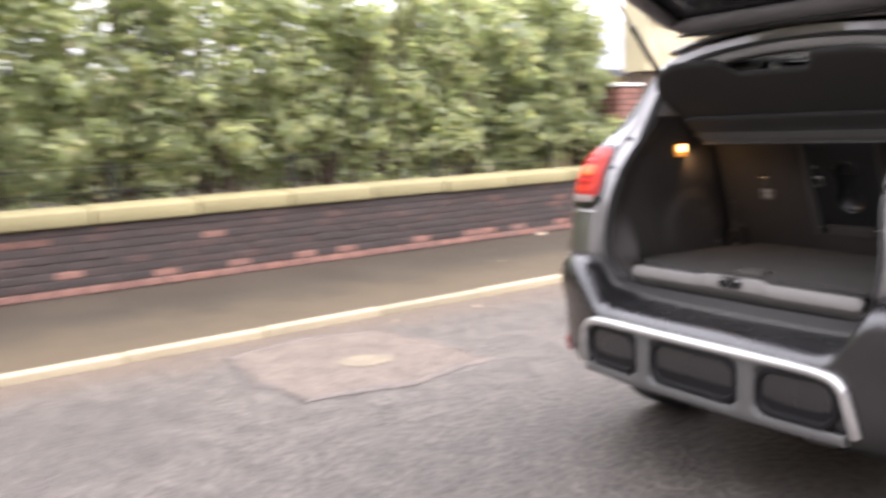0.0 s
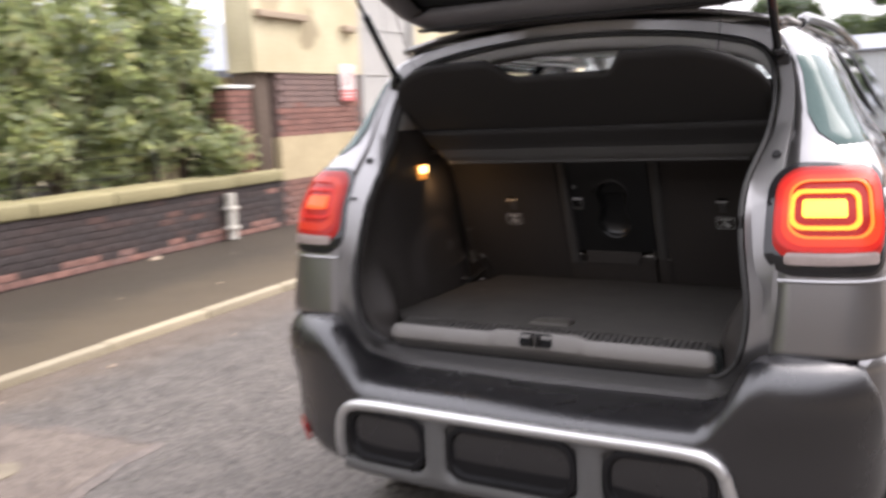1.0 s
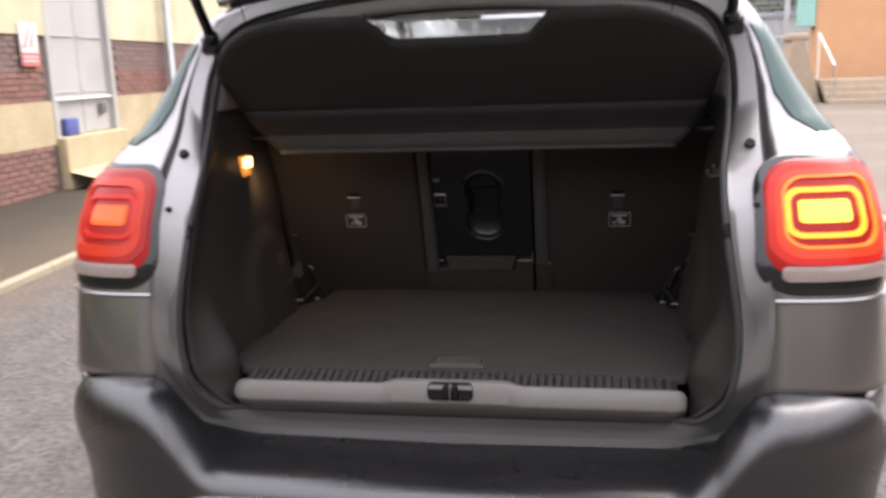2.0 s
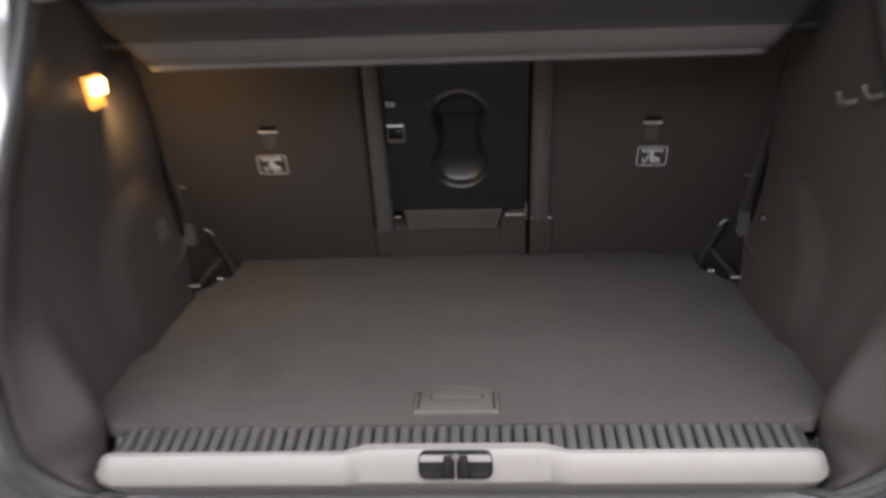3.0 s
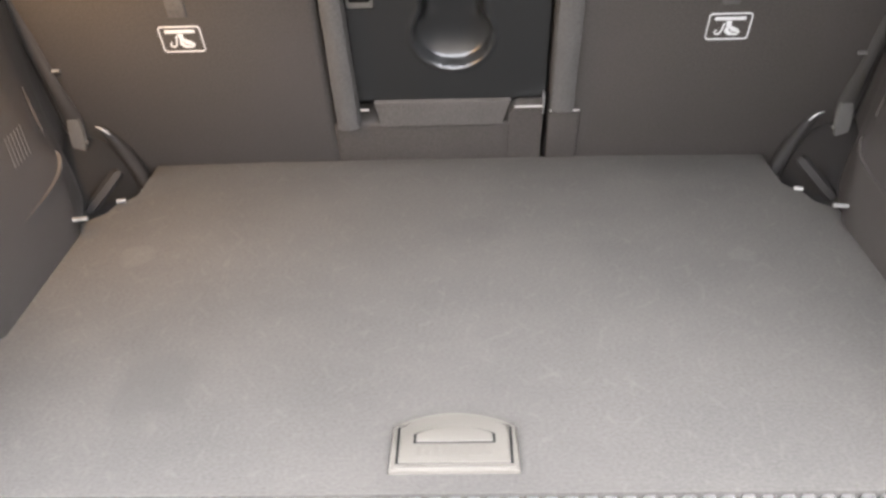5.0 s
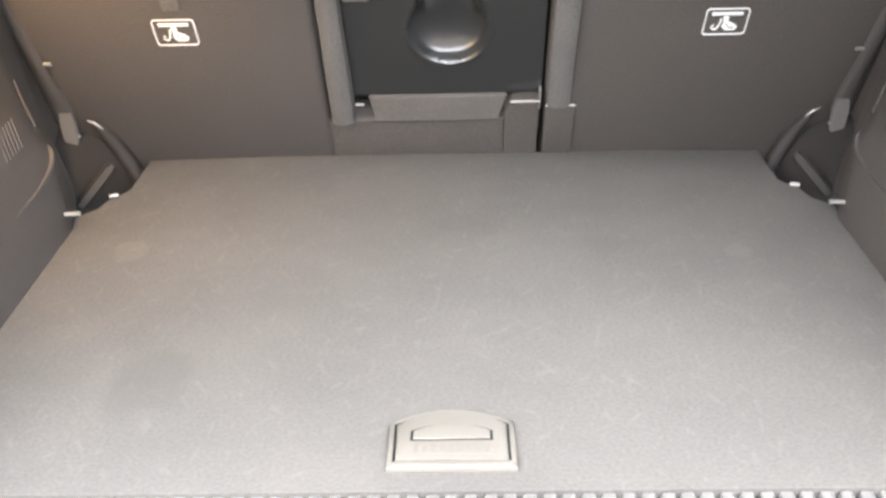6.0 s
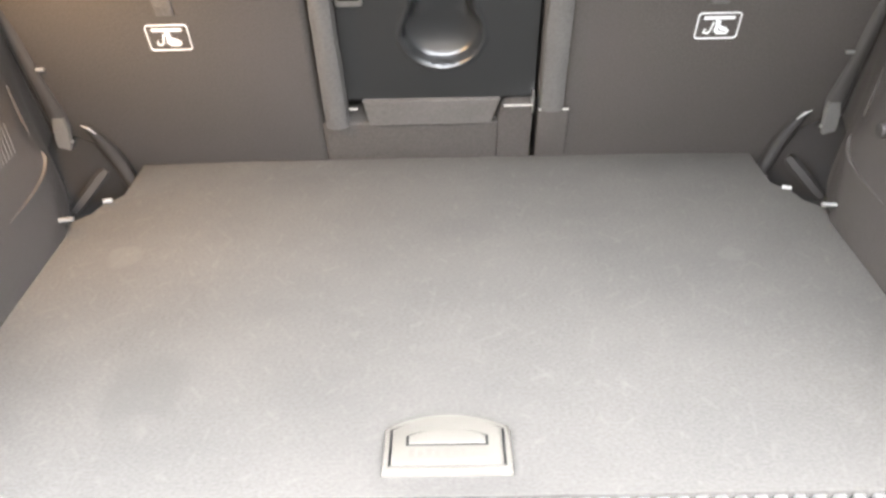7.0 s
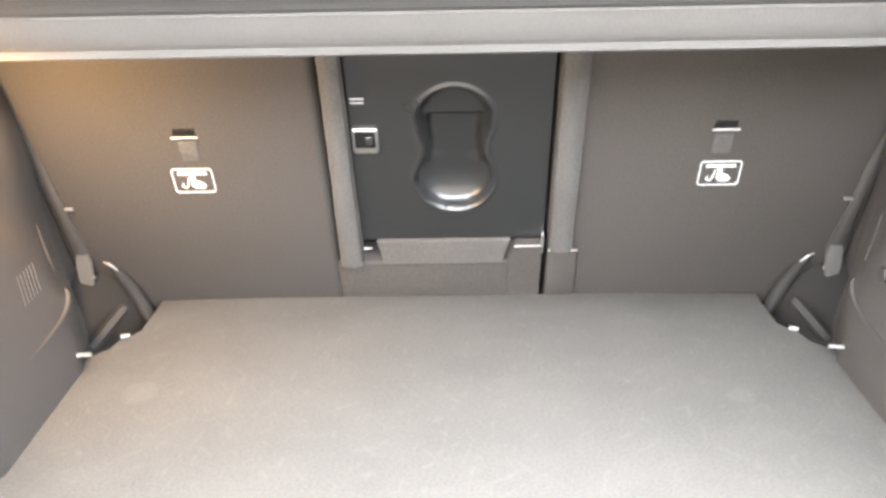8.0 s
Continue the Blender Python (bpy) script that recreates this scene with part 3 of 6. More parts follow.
# ---- hedge: separate shrubs of many small leaves ----
def leaf_mesh(P, face, size, seed, fold=0.22):
    """Folded leaves at the points P, turned roughly to the directions in face."""
    r = np.random.RandomState(seed)
    count = len(P)
    n = face + r.normal(size=(count, 3)) * 0.5
    n /= np.linalg.norm(n, axis=1)[:, None]
    a = np.cross(n, r.normal(size=(count, 3)))
    a /= np.linalg.norm(a, axis=1)[:, None]
    b = np.cross(n, a)
    L = size * (0.6 + 0.8 * r.rand(count))[:, None]
    wd = L * 0.42
    V = np.empty((count, 4, 3))
    V[:, 0], V[:, 2] = P - a * L * 0.5, P + a * L * 0.5
    V[:, 1], V[:, 3] = P + b * wd + n * L * fold, P - b * wd + n * L * fold
    i = np.arange(count) * 4
    F = np.concatenate([np.stack([i, i + 1, i + 2], 1), np.stack([i, i + 2, i + 3], 1)])
    return V.reshape(-1, 3), F


def clumps(centres, count, seed):
    """Points and outward directions round the given clumps: x, y, z, radius."""
    r = np.random.RandomState(seed)
    C = np.array(centres)
    k = r.randint(0, len(C), count)
    d = r.normal(size=(count, 3))
    d /= np.linalg.norm(d, axis=1)[:, None]
    rad = C[k, 3] * (0.45 + 0.62 * r.rand(count) ** 0.6)
    return C[k, :3] + d * rad[:, None] * [1, 1, 0.8], d + [0.15, 0, 0.45]


def foliage(name, P, face, size, seed, mat, parent):
    V, F = leaf_mesh(P, face, size, seed)
    me = bpy.data.meshes.new(name)
    me.from_pydata(V.tolist(), [], F.tolist())
    me.materials.append(mat)
    ob = new(name, me)
    ob.parent = parent
    return ob


def waves(P, scale, seed):
    """Smooth random values, about -1 to 1, at the points P."""
    r = np.random.RandomState(seed)
    out = np.zeros(len(P))
    for k in range(9):
        d = r.normal(size=3)
        out += np.sin(P @ d * scale * (0.7 + 0.6 * r.rand()) + r.uniform(0, 6.3))
    return out / 4.5


def shrub(at, height, spread, depth, count, seed, leaf, label):
    r = random.Random(seed)
    s = thing("shrub", label, "shrub", (0, 0, 0), "hedge behind the wall")
    s.matrix_world = ROAD @ Matrix.Translation(at)
    centres = []
    for i in range(44):
        u, v = r.uniform(-depth * 0.5, depth), r.uniform(-spread, spread)
        low = 0.30 if height > 1.6 else 0.02
        z = low + (height - 0.10 - low) * r.random() * (1 - 0.16 * abs(v / spread) ** 2)
        centres.append((u, v, z + 0.1, r.uniform(0.10, 0.27)))
    bm = bmesh.new()
    for i in range(11):
        c = centres[i * 3]
        p0 = Vector((r.uniform(-0.15, 0.2), r.uniform(-spread * 0.5, spread * 0.5), -0.1))
        p3 = Vector((c[0], c[1], max(c[2], height * 0.6)))
        mid = p0.lerp(p3, 0.5) + Vector((r.uniform(-0.10, 0.10), r.uniform(-0.12, 0.12), 0.15))
        pts = curve([p0, mid, p3], 8)
        tube(bm, pts, [0.026 * (1 - 0.1 * k) for k in range(8)], 6)
    part("trunk", bm, BARK, s, "bare brown stems")
    # loose inner leaves with gaps, and fuller tufts on the outside
    q = np.random.RandomState(seed + 7)
    fill = np.stack([q.uniform(-depth, depth * 0.8, count), q.uniform(-spread * 1.15, spread * 1.15, count), height * q.rand(count) ** 0.9], 1)
    top = height * (0.93 + 0.12 * waves(fill * [0, 1, 0], 4.0, seed + 3))
    bare = 0.85 * np.clip((0.62 - fill[:, 2]) / 0.45, 0, 1) * (height > 1.6)
    keep = (waves(fill, 5.0, seed + 1) + 0.35 * waves(fill, 13.0, seed + 2) > -0.55 + bare + 0.75 * (fill[:, 2] / height) ** 2) & (fill[:, 2] < top)
    fill = fill[keep]
    P, face = clumps(centres, count // 2, seed)
    P = np.concatenate([fill, P])
    face = np.concatenate([np.tile([0.30, 0.0, 0.90], (len(fill), 1)), face * 0.6 + [0.1, 0, 0.5]])
    foliage("crown", P, face, leaf, seed, LEAF, s)
    return s


for i in range(13):
    v = -7.9 + 1.07 * i
    near = smooth(-6, -2, v)
    shrub((WALL_U - 0.92, v, 0.72), 2.50 - 0.30 * smooth(2.6, 5.0, v) + 0.12 * math.sin(i * 2.3), 0.72, 0.60, int(2300 + 2600 * near), 100 + i, 0.098 - 0.010 * near, "dense green shrub with mixed light and dark leaves" if i % 2 else "leafy evergreen shrub with yellowish new growth")
shrub((WALL_U - 0.62, 5.27, 0.72), 2.2, 0.42, 0.36, 6400, 120, 0.08, "slender green shrub beside the gate pier")
shrub((WALL_U - 0.24, 5.66, 0.72), 0.58, 0.30, 0.18, 2600, 121, 0.07, "low yellow-green shrub at the end of the wall")
for i, (v, u) in enumerate(((-6.5, -9.0), (-2.5, -9.4), (1.5, -9.2), (5.2, -9.0))):
    shrub((u, v, 0.70), 1.35 + 0.2 * (i % 2), 2.0, 1.0, 7000, 140 + i, .13, "loose green shrub behind the hedge")

# plain walls added out of view, to cut the light on boot and flanks
bm = bmesh.new()
box(bm, (-16, -11.3, 0), (14, -11, 5.0))
placed(structure("light_cutoff_behind", bm, DULL_PLASTER, "plain wall added out of view to cut light from behind", False, "wall"))

# second unseen wall, darkens the right flank and the road there
bm = bmesh.new()
box(bm, (10.0, -11.0, 0), (10.3, 4.0, 5.2))
placed(structure("light_cutoff_side", bm, DULL_PLASTER, "plain wall added out of view to cut light from the side", False, "wall"))

# low post-and-wire fence in front of the shrubs
fence = thing("wire_fence", "dark thin post and wire fence along the wall top", "fence")
fence.matrix_world = ROAD
for i in range(9):
    bm = bmesh.new()
    box(bm, (WALL_U - 0.27, -9 + i * 1.7, 0.70), (WALL_U - 0.235, -8.965 + i * 1.7, 1.15), 0.004, 1)
    part("post", bm, RUBBER, fence)
for z in (0.9, 1.1):
    bm = bmesh.new()
    tube(bm, [(WALL_U - 0.25, -9, z), (WALL_U - 0.25, 4.6, z)], 0.004, 6)
    part("wire", bm, RUBBER, fence)

# ---- industrial building past the hedge ----
BU = WALL_U - 0.02
house = thing("brick_building", "cream and red brick industrial building with beige plinth", "building")
house.matrix_world = ROAD


def hpart(name, a, b, mat, label="", bevel=0.0, parent=None):
    q = bmesh.new()
    box(q, a, b, bevel)
    return part(name, q, mat, parent or house, label, False)


DOOR0, DOOR1, END = 8.6, 10.1, 30.0
hpart("base_wall", (BU - 0.3, 6.47, -0.1), (BU - 0.012, DOOR0 - 0.1, 0.64), RED_MORTAR)
for v0, v1 in ((6.50, DOOR0 - 0.1), (DOOR1 + 0.1, END)):
    hpart("plinth", (BU - 0.4, v0, 0.64 if v0 < 8 else -0.1), (BU + 0.0, v1, 1.17), BEIGE, "stained beige rendered plinth")
    hpart("band", (BU - 0.38, v0 + 0.01, 1.17), (BU - 0.03, v1 - 0.01, 1.95), RED_MORTAR, "red brick band")
    hpart("upper_wall", (BU - 0.4, v0 - (0.4 if v0 < 8 else 0), 1.95), (BU + 0.01, v1, 4.7), CREAM, "cream painted upper wall")
hpart("lintel_wall", (BU - 0.4, DOOR0 - 0.1, 3.3), (BU + 0.012, DOOR1 + 0.1, 4.7), CREAM)
hpart("roof", (BU - 0.45, 6.05, 4.7), (BU + 0.15, END + 0.3, 4.88), SLATE, "dark flat roof edge", 0.02)
# dark weathered marks and a ledge on the cream wall
hpart("ledge", (BU, 6.15, 2.58), (BU + 0.09, 7.15, 2.66), STONE, "dark stone ledge", 0.01)
hpart("bulkhead_lamp", (BU, 8.02, 2.50), (BU + 0.10, 8.30, 2.60), STONE, "small dark bulkhead fitting", 0.025)
# steel door with frame, seams and threshold
door = thing("steel_door", "pale grey double steel door with a cross bar", "door")
door.matrix_world = ROAD
for v0, v1 in ((DOOR0 - 0.1, DOOR0), (DOOR1, DOOR1 + 0.1)):
    hpart("jamb", (BU - 0.2, v0, 0.05), (BU + 0.015, v1, 3.3), STEEL_DOOR, "", 0.006, door)
mid = (DOOR0 + DOOR1) / 2
for v0, v1 in ((DOOR0, mid - 0.006), (mid + 0.006, DOOR1)):
    leafp = hpart("leaf", (BU - 0.12, v0, 0.73), (BU - 0.06, v1, 3.3), STEEL_DOOR, "", 0.006, door)
    for z in (1.25, 1.95, 2.6):
        hpart("seam", (BU - 0.06, v0 + 0.05, z), (BU - 0.045, v1 - 0.05, z + 0.03), STEEL_DOOR, "", 0.004, leafp)
hpart("bar", (BU - 0.05, DOOR0 + 0.02, 1.165), (BU + 0.0, DOOR1 - 0.02, 1.195), WHITE_PAINT, "pale horizontal bar", 0.008, door)
hpart("bolt", (BU - 0.05, DOOR1 - 0.35, 0.96), (BU - 0.0, DOOR1 - 0.2, 1.10), METAL, "worn bolt", 0.01, door)
hpart("threshold", (BU - 0.25, DOOR0 - 0.1, -0.05), (BU + 0.12, DOOR1 + 0.1, 0.72), BEIGE, "beige concrete threshold", 0.02, door)
q = bmesh.new()
loft(q, [[(BU + 0.12, v, 0.30), (BU + 0.5, v, 0.2), (BU + 1.0, v, 0.09)] for v in np.linspace(DOOR0 - 0.1, DOOR1 + 0.1, 6)])
part("ramp", q, BEIGE, door, "short concrete ramp")
q = bmesh.new()
box(q, (BU - 0.045, DOOR0 + 0.12, 0.722), (BU + 0.04, DOOR0 + 0.42, 0.94), 0.015)
part("box", q, BLUE, door, "small blue box")
# warning sign: red and white with unreadable lines
sign = thing("warning_sign", "white and red rectangular warning sign with unreadable print", "sign")
sign.matrix_world = ROAD @ Matrix.Translation((BU + 0.02, 8.1, 1.61))
q = bmesh.new()
box(q, (0, -0.185, -0.02), (0.012, 0.185, 0.47), 0.004)
part("board", q, SIGN_WHITE, sign)
q = bmesh.new()
box(q, (0.012, -0.185, -0.02), (0.016, 0.185, 0.13))
part("red_panel", q, SIGN_RED, sign)
for z in (0.03, 0.075):
    q = bmesh.new()
    box(q, (0.016, -0.15, z), (0.018, 0.15, z + 0.018))
    part("bar", q, SIGN_WHITE, sign)
for v0, z0, v1, z1 in ((-0.11, 0.19, 0.02, 0.40), (0.02, 0.20, 0.11, 0.37)):
    q = bmesh.new()
    tube(q, [(0.014, v0, z0), (0.014, v1, z1)], 0.014, 6)
    part("symbol", q, SIGN_RED, sign)
# brick pier between hedge and building
pier = thing("brick_pier", "weathered red brick gate pier with pale cap", "pier")
pier.matrix_world = ROAD
q = bmesh.new()
box(q, (BU - 0.50, 5.70, 0.6), (BU - 0.10, 6.10, 1.76), 0.01)
part("shaft", q, MORTAR, pier)
q = bmesh.new()
for row in range(16):
    z = 0.62 + row * BH
    off = (row % 2) * BL / 2
    for v0, v1 in ((5.70, 5.70 + 0.2 - off * 0.8), (5.905 - off * 0.8, 6.10)) if row % 2 else ((5.70, 5.895), (5.905, 6.10)):
        box(q, (BU - 0.3, v0 + 0.004, z), (BU - 0.09 + rng.uniform(-0.003, 0.003), v1 - 0.004, z + BH - 0.010))
    for u0, u1 in ((BU - 0.50, BU - 0.30), (BU - 0.295, BU - 0.095)):
        box(q, (u0 + 0.004, 5.69 + rng.uniform(-0.003, 0.003), z), (u1, 5.80, z + BH - 0.010))
p_ob = new("bricks", mesh_of("bricks", q, REDS, False))
p_ob.parent = pier
tagged(p_ob, kind="stuff")
q = bmesh.new()
box(q, (BU - 0.53, 5.66, 1.76), (BU - 0.07, 6.13, 1.80), 0.012)
part("cap", q, WHITE_PAINT, pier, "pale cap")
# dark upright box between the pier and the building
q = bmesh.new()
box(q, (BU - 0.4, 6.14, 0.62), (BU - 0.06, 6.44, 1.94), 0.02)
part("timber_post", q, BARK, pier, "dark upright post")
q = bmesh.new()
box(q, (BU - 1.3, 4.9, 0.66), (BU - 0.52, 5.9, 0.95), 0.03)
part("ledge", q, BEIGE, pier, "pale stone ledge")

for row in range(8):
    v = 6.49 + (row % 2) * BL / 2
    while v < DOOR0 - 0.32:
        late_bricks.append((house, red_bricks[rng.randrange(4)], (BU + 0.01 + rng.uniform(-0.003, 0.003), v, 0.075 + row * BH)))
        v += BL
band, dull_band = bmesh.new(), bmesh.new()
for v0, v1 in ((6.50, DOOR0 - 0.1), (DOOR1 + 0.1, 20.0)):
    for row in range(11):
        v = v0 + 0.02 + (row % 2) * BL / 2
        while v + BL < v1:
            box(band if row < 5 + (rng.random() < 0.3) else dull_band, (BU - 0.1, v + 0.005, 1.172 + row * BH), (BU - 0.012 + rng.uniform(-0.003, 0.003), v + BL - 0.006, 1.172 + row * BH + BH - 0.01))
            v += BL
for courses in (band, dull_band):
    b_ob = new("bricks", mesh_of("bricks", courses, REDS if courses is band else DULL_BRICKS, False))
    b_ob.parent = house
    tagged(b_ob, kind="stuff")
# slim pole beside the door; the lamp head on top is added
post = thing("slim_pole", "slim pale grey pole by the building wall", "lamp post")
post.matrix_world = ROAD @ Matrix.Translation((-5.5, 11.99, 0))
q = bmesh.new()
tube(q, [(0, 0, 0.05), (0, 0, 1.2), (0, 0, 1.25), (0, 0, 6.5)], [0.09, 0.09, 0.06, 0.05], 14)
part("pole", q, GALV, post)
q = bmesh.new()
box(q, (-0.1, -0.1, 6.45), (0.55, 0.1, 6.6), 0.03)
part("lamp_head", q, GALV, post)

# ---- house with a slate roof beyond the hedge ----
far_house = thing("slate_house", "distant pale house with blue-grey slate roof", "house")
far_house.matrix_world = ROAD @ Matrix.Translation((-21, 20, 0))
q = bmesh.new()
box(q, (-5, -7, 0), (5, 7, 2.9))
part("wall", q, CREAM, far_house, "", False)
q = bmesh.new()
loft(q, [[(5.5, v, 2.8), (0, v, 5.0), (-5.5, v, 2.8)] for v in (-7.4, 7.4)])
thick(part("roof", q, SLATE, far_house, "blue-grey slate roof", False), 0.2)

# ---- far end of the street ----
gate = thing("mesh_gate", "tall grey metal mesh gate across the yard entrance", "gate")
gate.matrix_world = Matrix.Translation((7.0, 36.5, 0)) @ pose(0, 0, 0, 0, 0, -12)
for x in (-1.6, 1.15, 4.6):
    q = bmesh.new()
    box(q, (x - 0.09, -0.09, 0), (x + 0.09, 0.09, 4.1), 0.01)
    part("post", q, GALV, gate)
for x0, x1 in ((-1.5, 1.05), (1.25, 4.5)):
    for z in (0.35, 2.1, 3.85):
        q = bmesh.new()
        tube(q, [(x0, 0, z), (x1, 0, z)], 0.045, 8)
        part("rail", q, GALV, gate)
    q = bmesh.new()
    n = int((x1 - x0) / 0.16)
    for i in range(n + 1):
        tube(q, [(x0 + i * (x1 - x0) / n, 0, 0.3), (x0 + i * (x1 - x0) / n, 0, 3.9)], 0.017, 5)
    for i in range(18):
        tube(q, [(x0, 0, 0.45 + i * 0.19), (x1, 0, 0.45 + i * 0.19)], 0.012, 5)
    part("mesh_panel", q, GALV, gate, "", False)
pole = thing("slim_pole", "slim pale grey street pole", "lamp post")
pole.location = (5.45, 34.6, 0)
q = bmesh.new()
tube(q, [(0, 0, 0), (0, 0, 1.5), (0, 0, 9)], [0.12, 0.11, 0.08], 12)
part("pole", q, GALV, pole)

van = thing("parked_car", "white car parked behind the mesh gate", "car")
van.location = (8.2, 40.0, 0)
q = bmesh.new()
prof = [(-2.1, .35), (-2.15, .75), (-1.95, 1.0), (-1.2, 1.05), (-0.6, 1.5), (0.9, 1.52), (1.6, 1.05), (2.1, .95), (2.15, .4)]
loft(q, [[(x, y, z) for x, z in prof] for y in (-0.85, -0.8, 0.8, 0.85)])
for y in (-0.85, 0.85):
    q.faces.new([q.verts.new((x, y, z)) for x, z in prof])
part("body", q, WHITE_PAINT, van, "", False)
q = bmesh.new()
loft(q, [[(-1.1, y, 1.08), (-0.58, y, 1.44), (0.85, y, 1.46), (1.45, y, 1.08)] for y in (-0.865, -0.86)])
part("side_glass", q, GLOSS, van)
for x in (-1.35, 1.35):
    for y in (-0.78, 0.78):
        q = bmesh.new()
        bmesh.ops.create_cone(q, cap_ends=True, segments=20, radius1=0.32, radius2=0.32, depth=0.2, matrix=pose(x, y, 0.32, 90, 0, 0))
        part("wheel", q, TYRE, van)

stone_pier = thing("stone_pier", "tan stone gate pier with pale coping beside steps", "pier")
stone_pier.location = (6.15, 25.2, 0)
q = bmesh.new()
loft(q, [[(-0.62 + 0.10 * k + 0.04 * noise.noise((k * 2.1, 1, 0)), -0.5, 0.45 * k), (0.62 - 0.13 * k + 0.05 * noise.noise((k * 1.7, 5, 0)), -0.5, 0.45 * k), (0.62 - 0.13 * k, 0.5, 0.45 * k), (-0.62 + 0.10 * k, 0.5, 0.45 * k)] for k in range(5)], closed=True)
part("shaft", q, STONE, stone_pier, "", False)
q = bmesh.new()
box(q, (-0.30, -0.52, 1.78), (0.24, 0.52, 2.0), 0.07, 3)
part("cap", q, STONE, stone_pier)
for i in range(4):
    q = bmesh.new()
    box(q, (0.6, -1.4 + i * 0.3, 0), (3.2, 1.4, 0.17 * (i + 1)), 0.015)
    part("step", q, STONE, stone_pier)
q = bmesh.new()
tube(q, [(0.75, -1.2, 0), (0.75, -1.2, 1.1), (0.75, 0.6, 2.0), (0.75, 0.6, 0.7)], 0.03, 8)
part("handrail", q, WHITE_PAINT, stone_pier, "pale handrail")
shop = thing("teal_building", "building with teal corner post and orange rendered wall", "building")
shop.location = (7.1, 27.2, 0)
q = bmesh.new()
box(q, (0.05, 0.2, 0), (7, 0.9, 6), 0.02)
part("wall", q, ORANGE, shop, "orange-brown rendered wall", False)
q = bmesh.new()
box(q, (-0.42, 0.1, 2.25), (0.02, 0.7, 6), 0.02)
part("corner_post", q, TEAL, shop, "faded teal corner panel", False)
q = bmesh.new()
box(q, (-0.5, 0.0, 6), (7.2, 1.1, 6.25), 0.03)
part("roof", q, SLATE, shop)


shed = thing("long_shed", "low grey corrugated shed behind the yard gate", "shed")
shed.location = (0, 50, 0)
q = bmesh.new()
rows = []
for i in range(241):
    x = -6 + i * 0.15
    rows.append([(x, -0.04 * (i % 2), 0), (x, -0.04 * (i % 2), 3.6)])
loft(q, rows)
thick(part("wall", q, GALV, shed, "", False), 0.1)
q = bmesh.new()
loft(q, [[(-6.3, -0.4, 3.55), (30.3, -0.4, 3.55)], [(-6.3, 5, 4.6), (30.3, 5, 4.6)]])
thick(part("roof", q, SLATE, shed, "", False), 0.1)


def tree(at, height, spread, count, seed, leaf):
    r = random.Random(seed)
    t = thing("tree", "broad dull green tree in full leaf", "tree", at, "trees beyond the street")
    bm = bmesh.new()
    top = Vector((r.uniform(-.4, .4), r.uniform(-.4, .4), height * 0.55))
    tube(bm, curve([(0, 0, -0.2), (0.1, 0, height * 0.3), top], 8), [0.28 - 0.02 * k for k in range(8)], 9)
    cs = []
    for i in range(34):
        a, q = r.uniform(0, math.tau), spread * math.sqrt(r.random())
        z = height * (0.36 + 0.6 * r.random() * (1 - 0.5 * (q / spread) ** 2))
        cs.append((q * math.cos(a), q * math.sin(a), z, r.uniform(0.12, 0.24) * spread))
        if i < 10:
            tube(bm, curve([(0.1, 0, height * 0.3), Vector(cs[-1][:3]) * 0.6 + Vector((0, 0, height * 0.1)), cs[-1][:3]], 6), [0.1 - 0.014 * k for k in range(6)], 6)
    part("trunk", bm, BARK, t)
    foliage("crown", *clumps(cs, count, seed), leaf, seed, FAR_LEAF, t)


for i, (x, y, h, s) in enumerate(((2, 58, 9, 4.5), (8, 55, 10, 5), (14, 56, 11, 5.5), (21, 50, 10, 5), (-3, 62, 9, 4.5), (28, 46, 9, 5), (-9, 60, 8, 4), (33, 38, 8, 4.5), (-16, 44, 8, 4))):
    tree((x, y, 0), h, s, 5200, 300 + i, 0.42)
# ---- the car: a grey compact SUV with its tailgate raised; its tail looks towards -y ----
car = thing("car", "grey compact SUV parked with its tailgate raised", "car")
W_T = [(0.25, 0.845), (0.40, 0.872), (0.62, 0.884), (0.80, 0.886), (0.98, 0.878), (1.10, 0.870), (1.20, 0.853), (1.235, 0.838), (1.27, 0.802), (1.32, 0.768), (1.45, 0.705), (1.54, 0.655), (1.60, 0.58)]
XI_T = [(0.64, 0.45), (0.70, 0.575), (0.78, 0.632), (0.90, 0.642), (1.22, 0.640), (1.36, 0.643), (1.47, 0.628), (1.55, 0.582), (1.60, 0.45)]
YI_T = [(0.64, -0.105), (0.78, -0.130), (0.90, -0.108), (1.02, -0.082), (1.12, -0.050), (1.18, -0.012), (1.24, 0.050), (1.30, 0.115), (1.38, 0.168), (1.45, 0.210), (1.56, 0.255), (1.62, 0.280)]
YO_T = [(0.60, -0.070), (0.665, -0.066), (0.70, -0.085), (0.78, -0.120), (0.88, -0.115), (0.96, -0.106), (1.04, -0.090), (1.12, -0.059), (1.18, -0.008), (1.24, 0.064), (1.30, 0.138), (1.38, 0.196), (1.46, 0.243), (1.53, 0.278), (1.61, 0.285)]
NOSE = 3.88


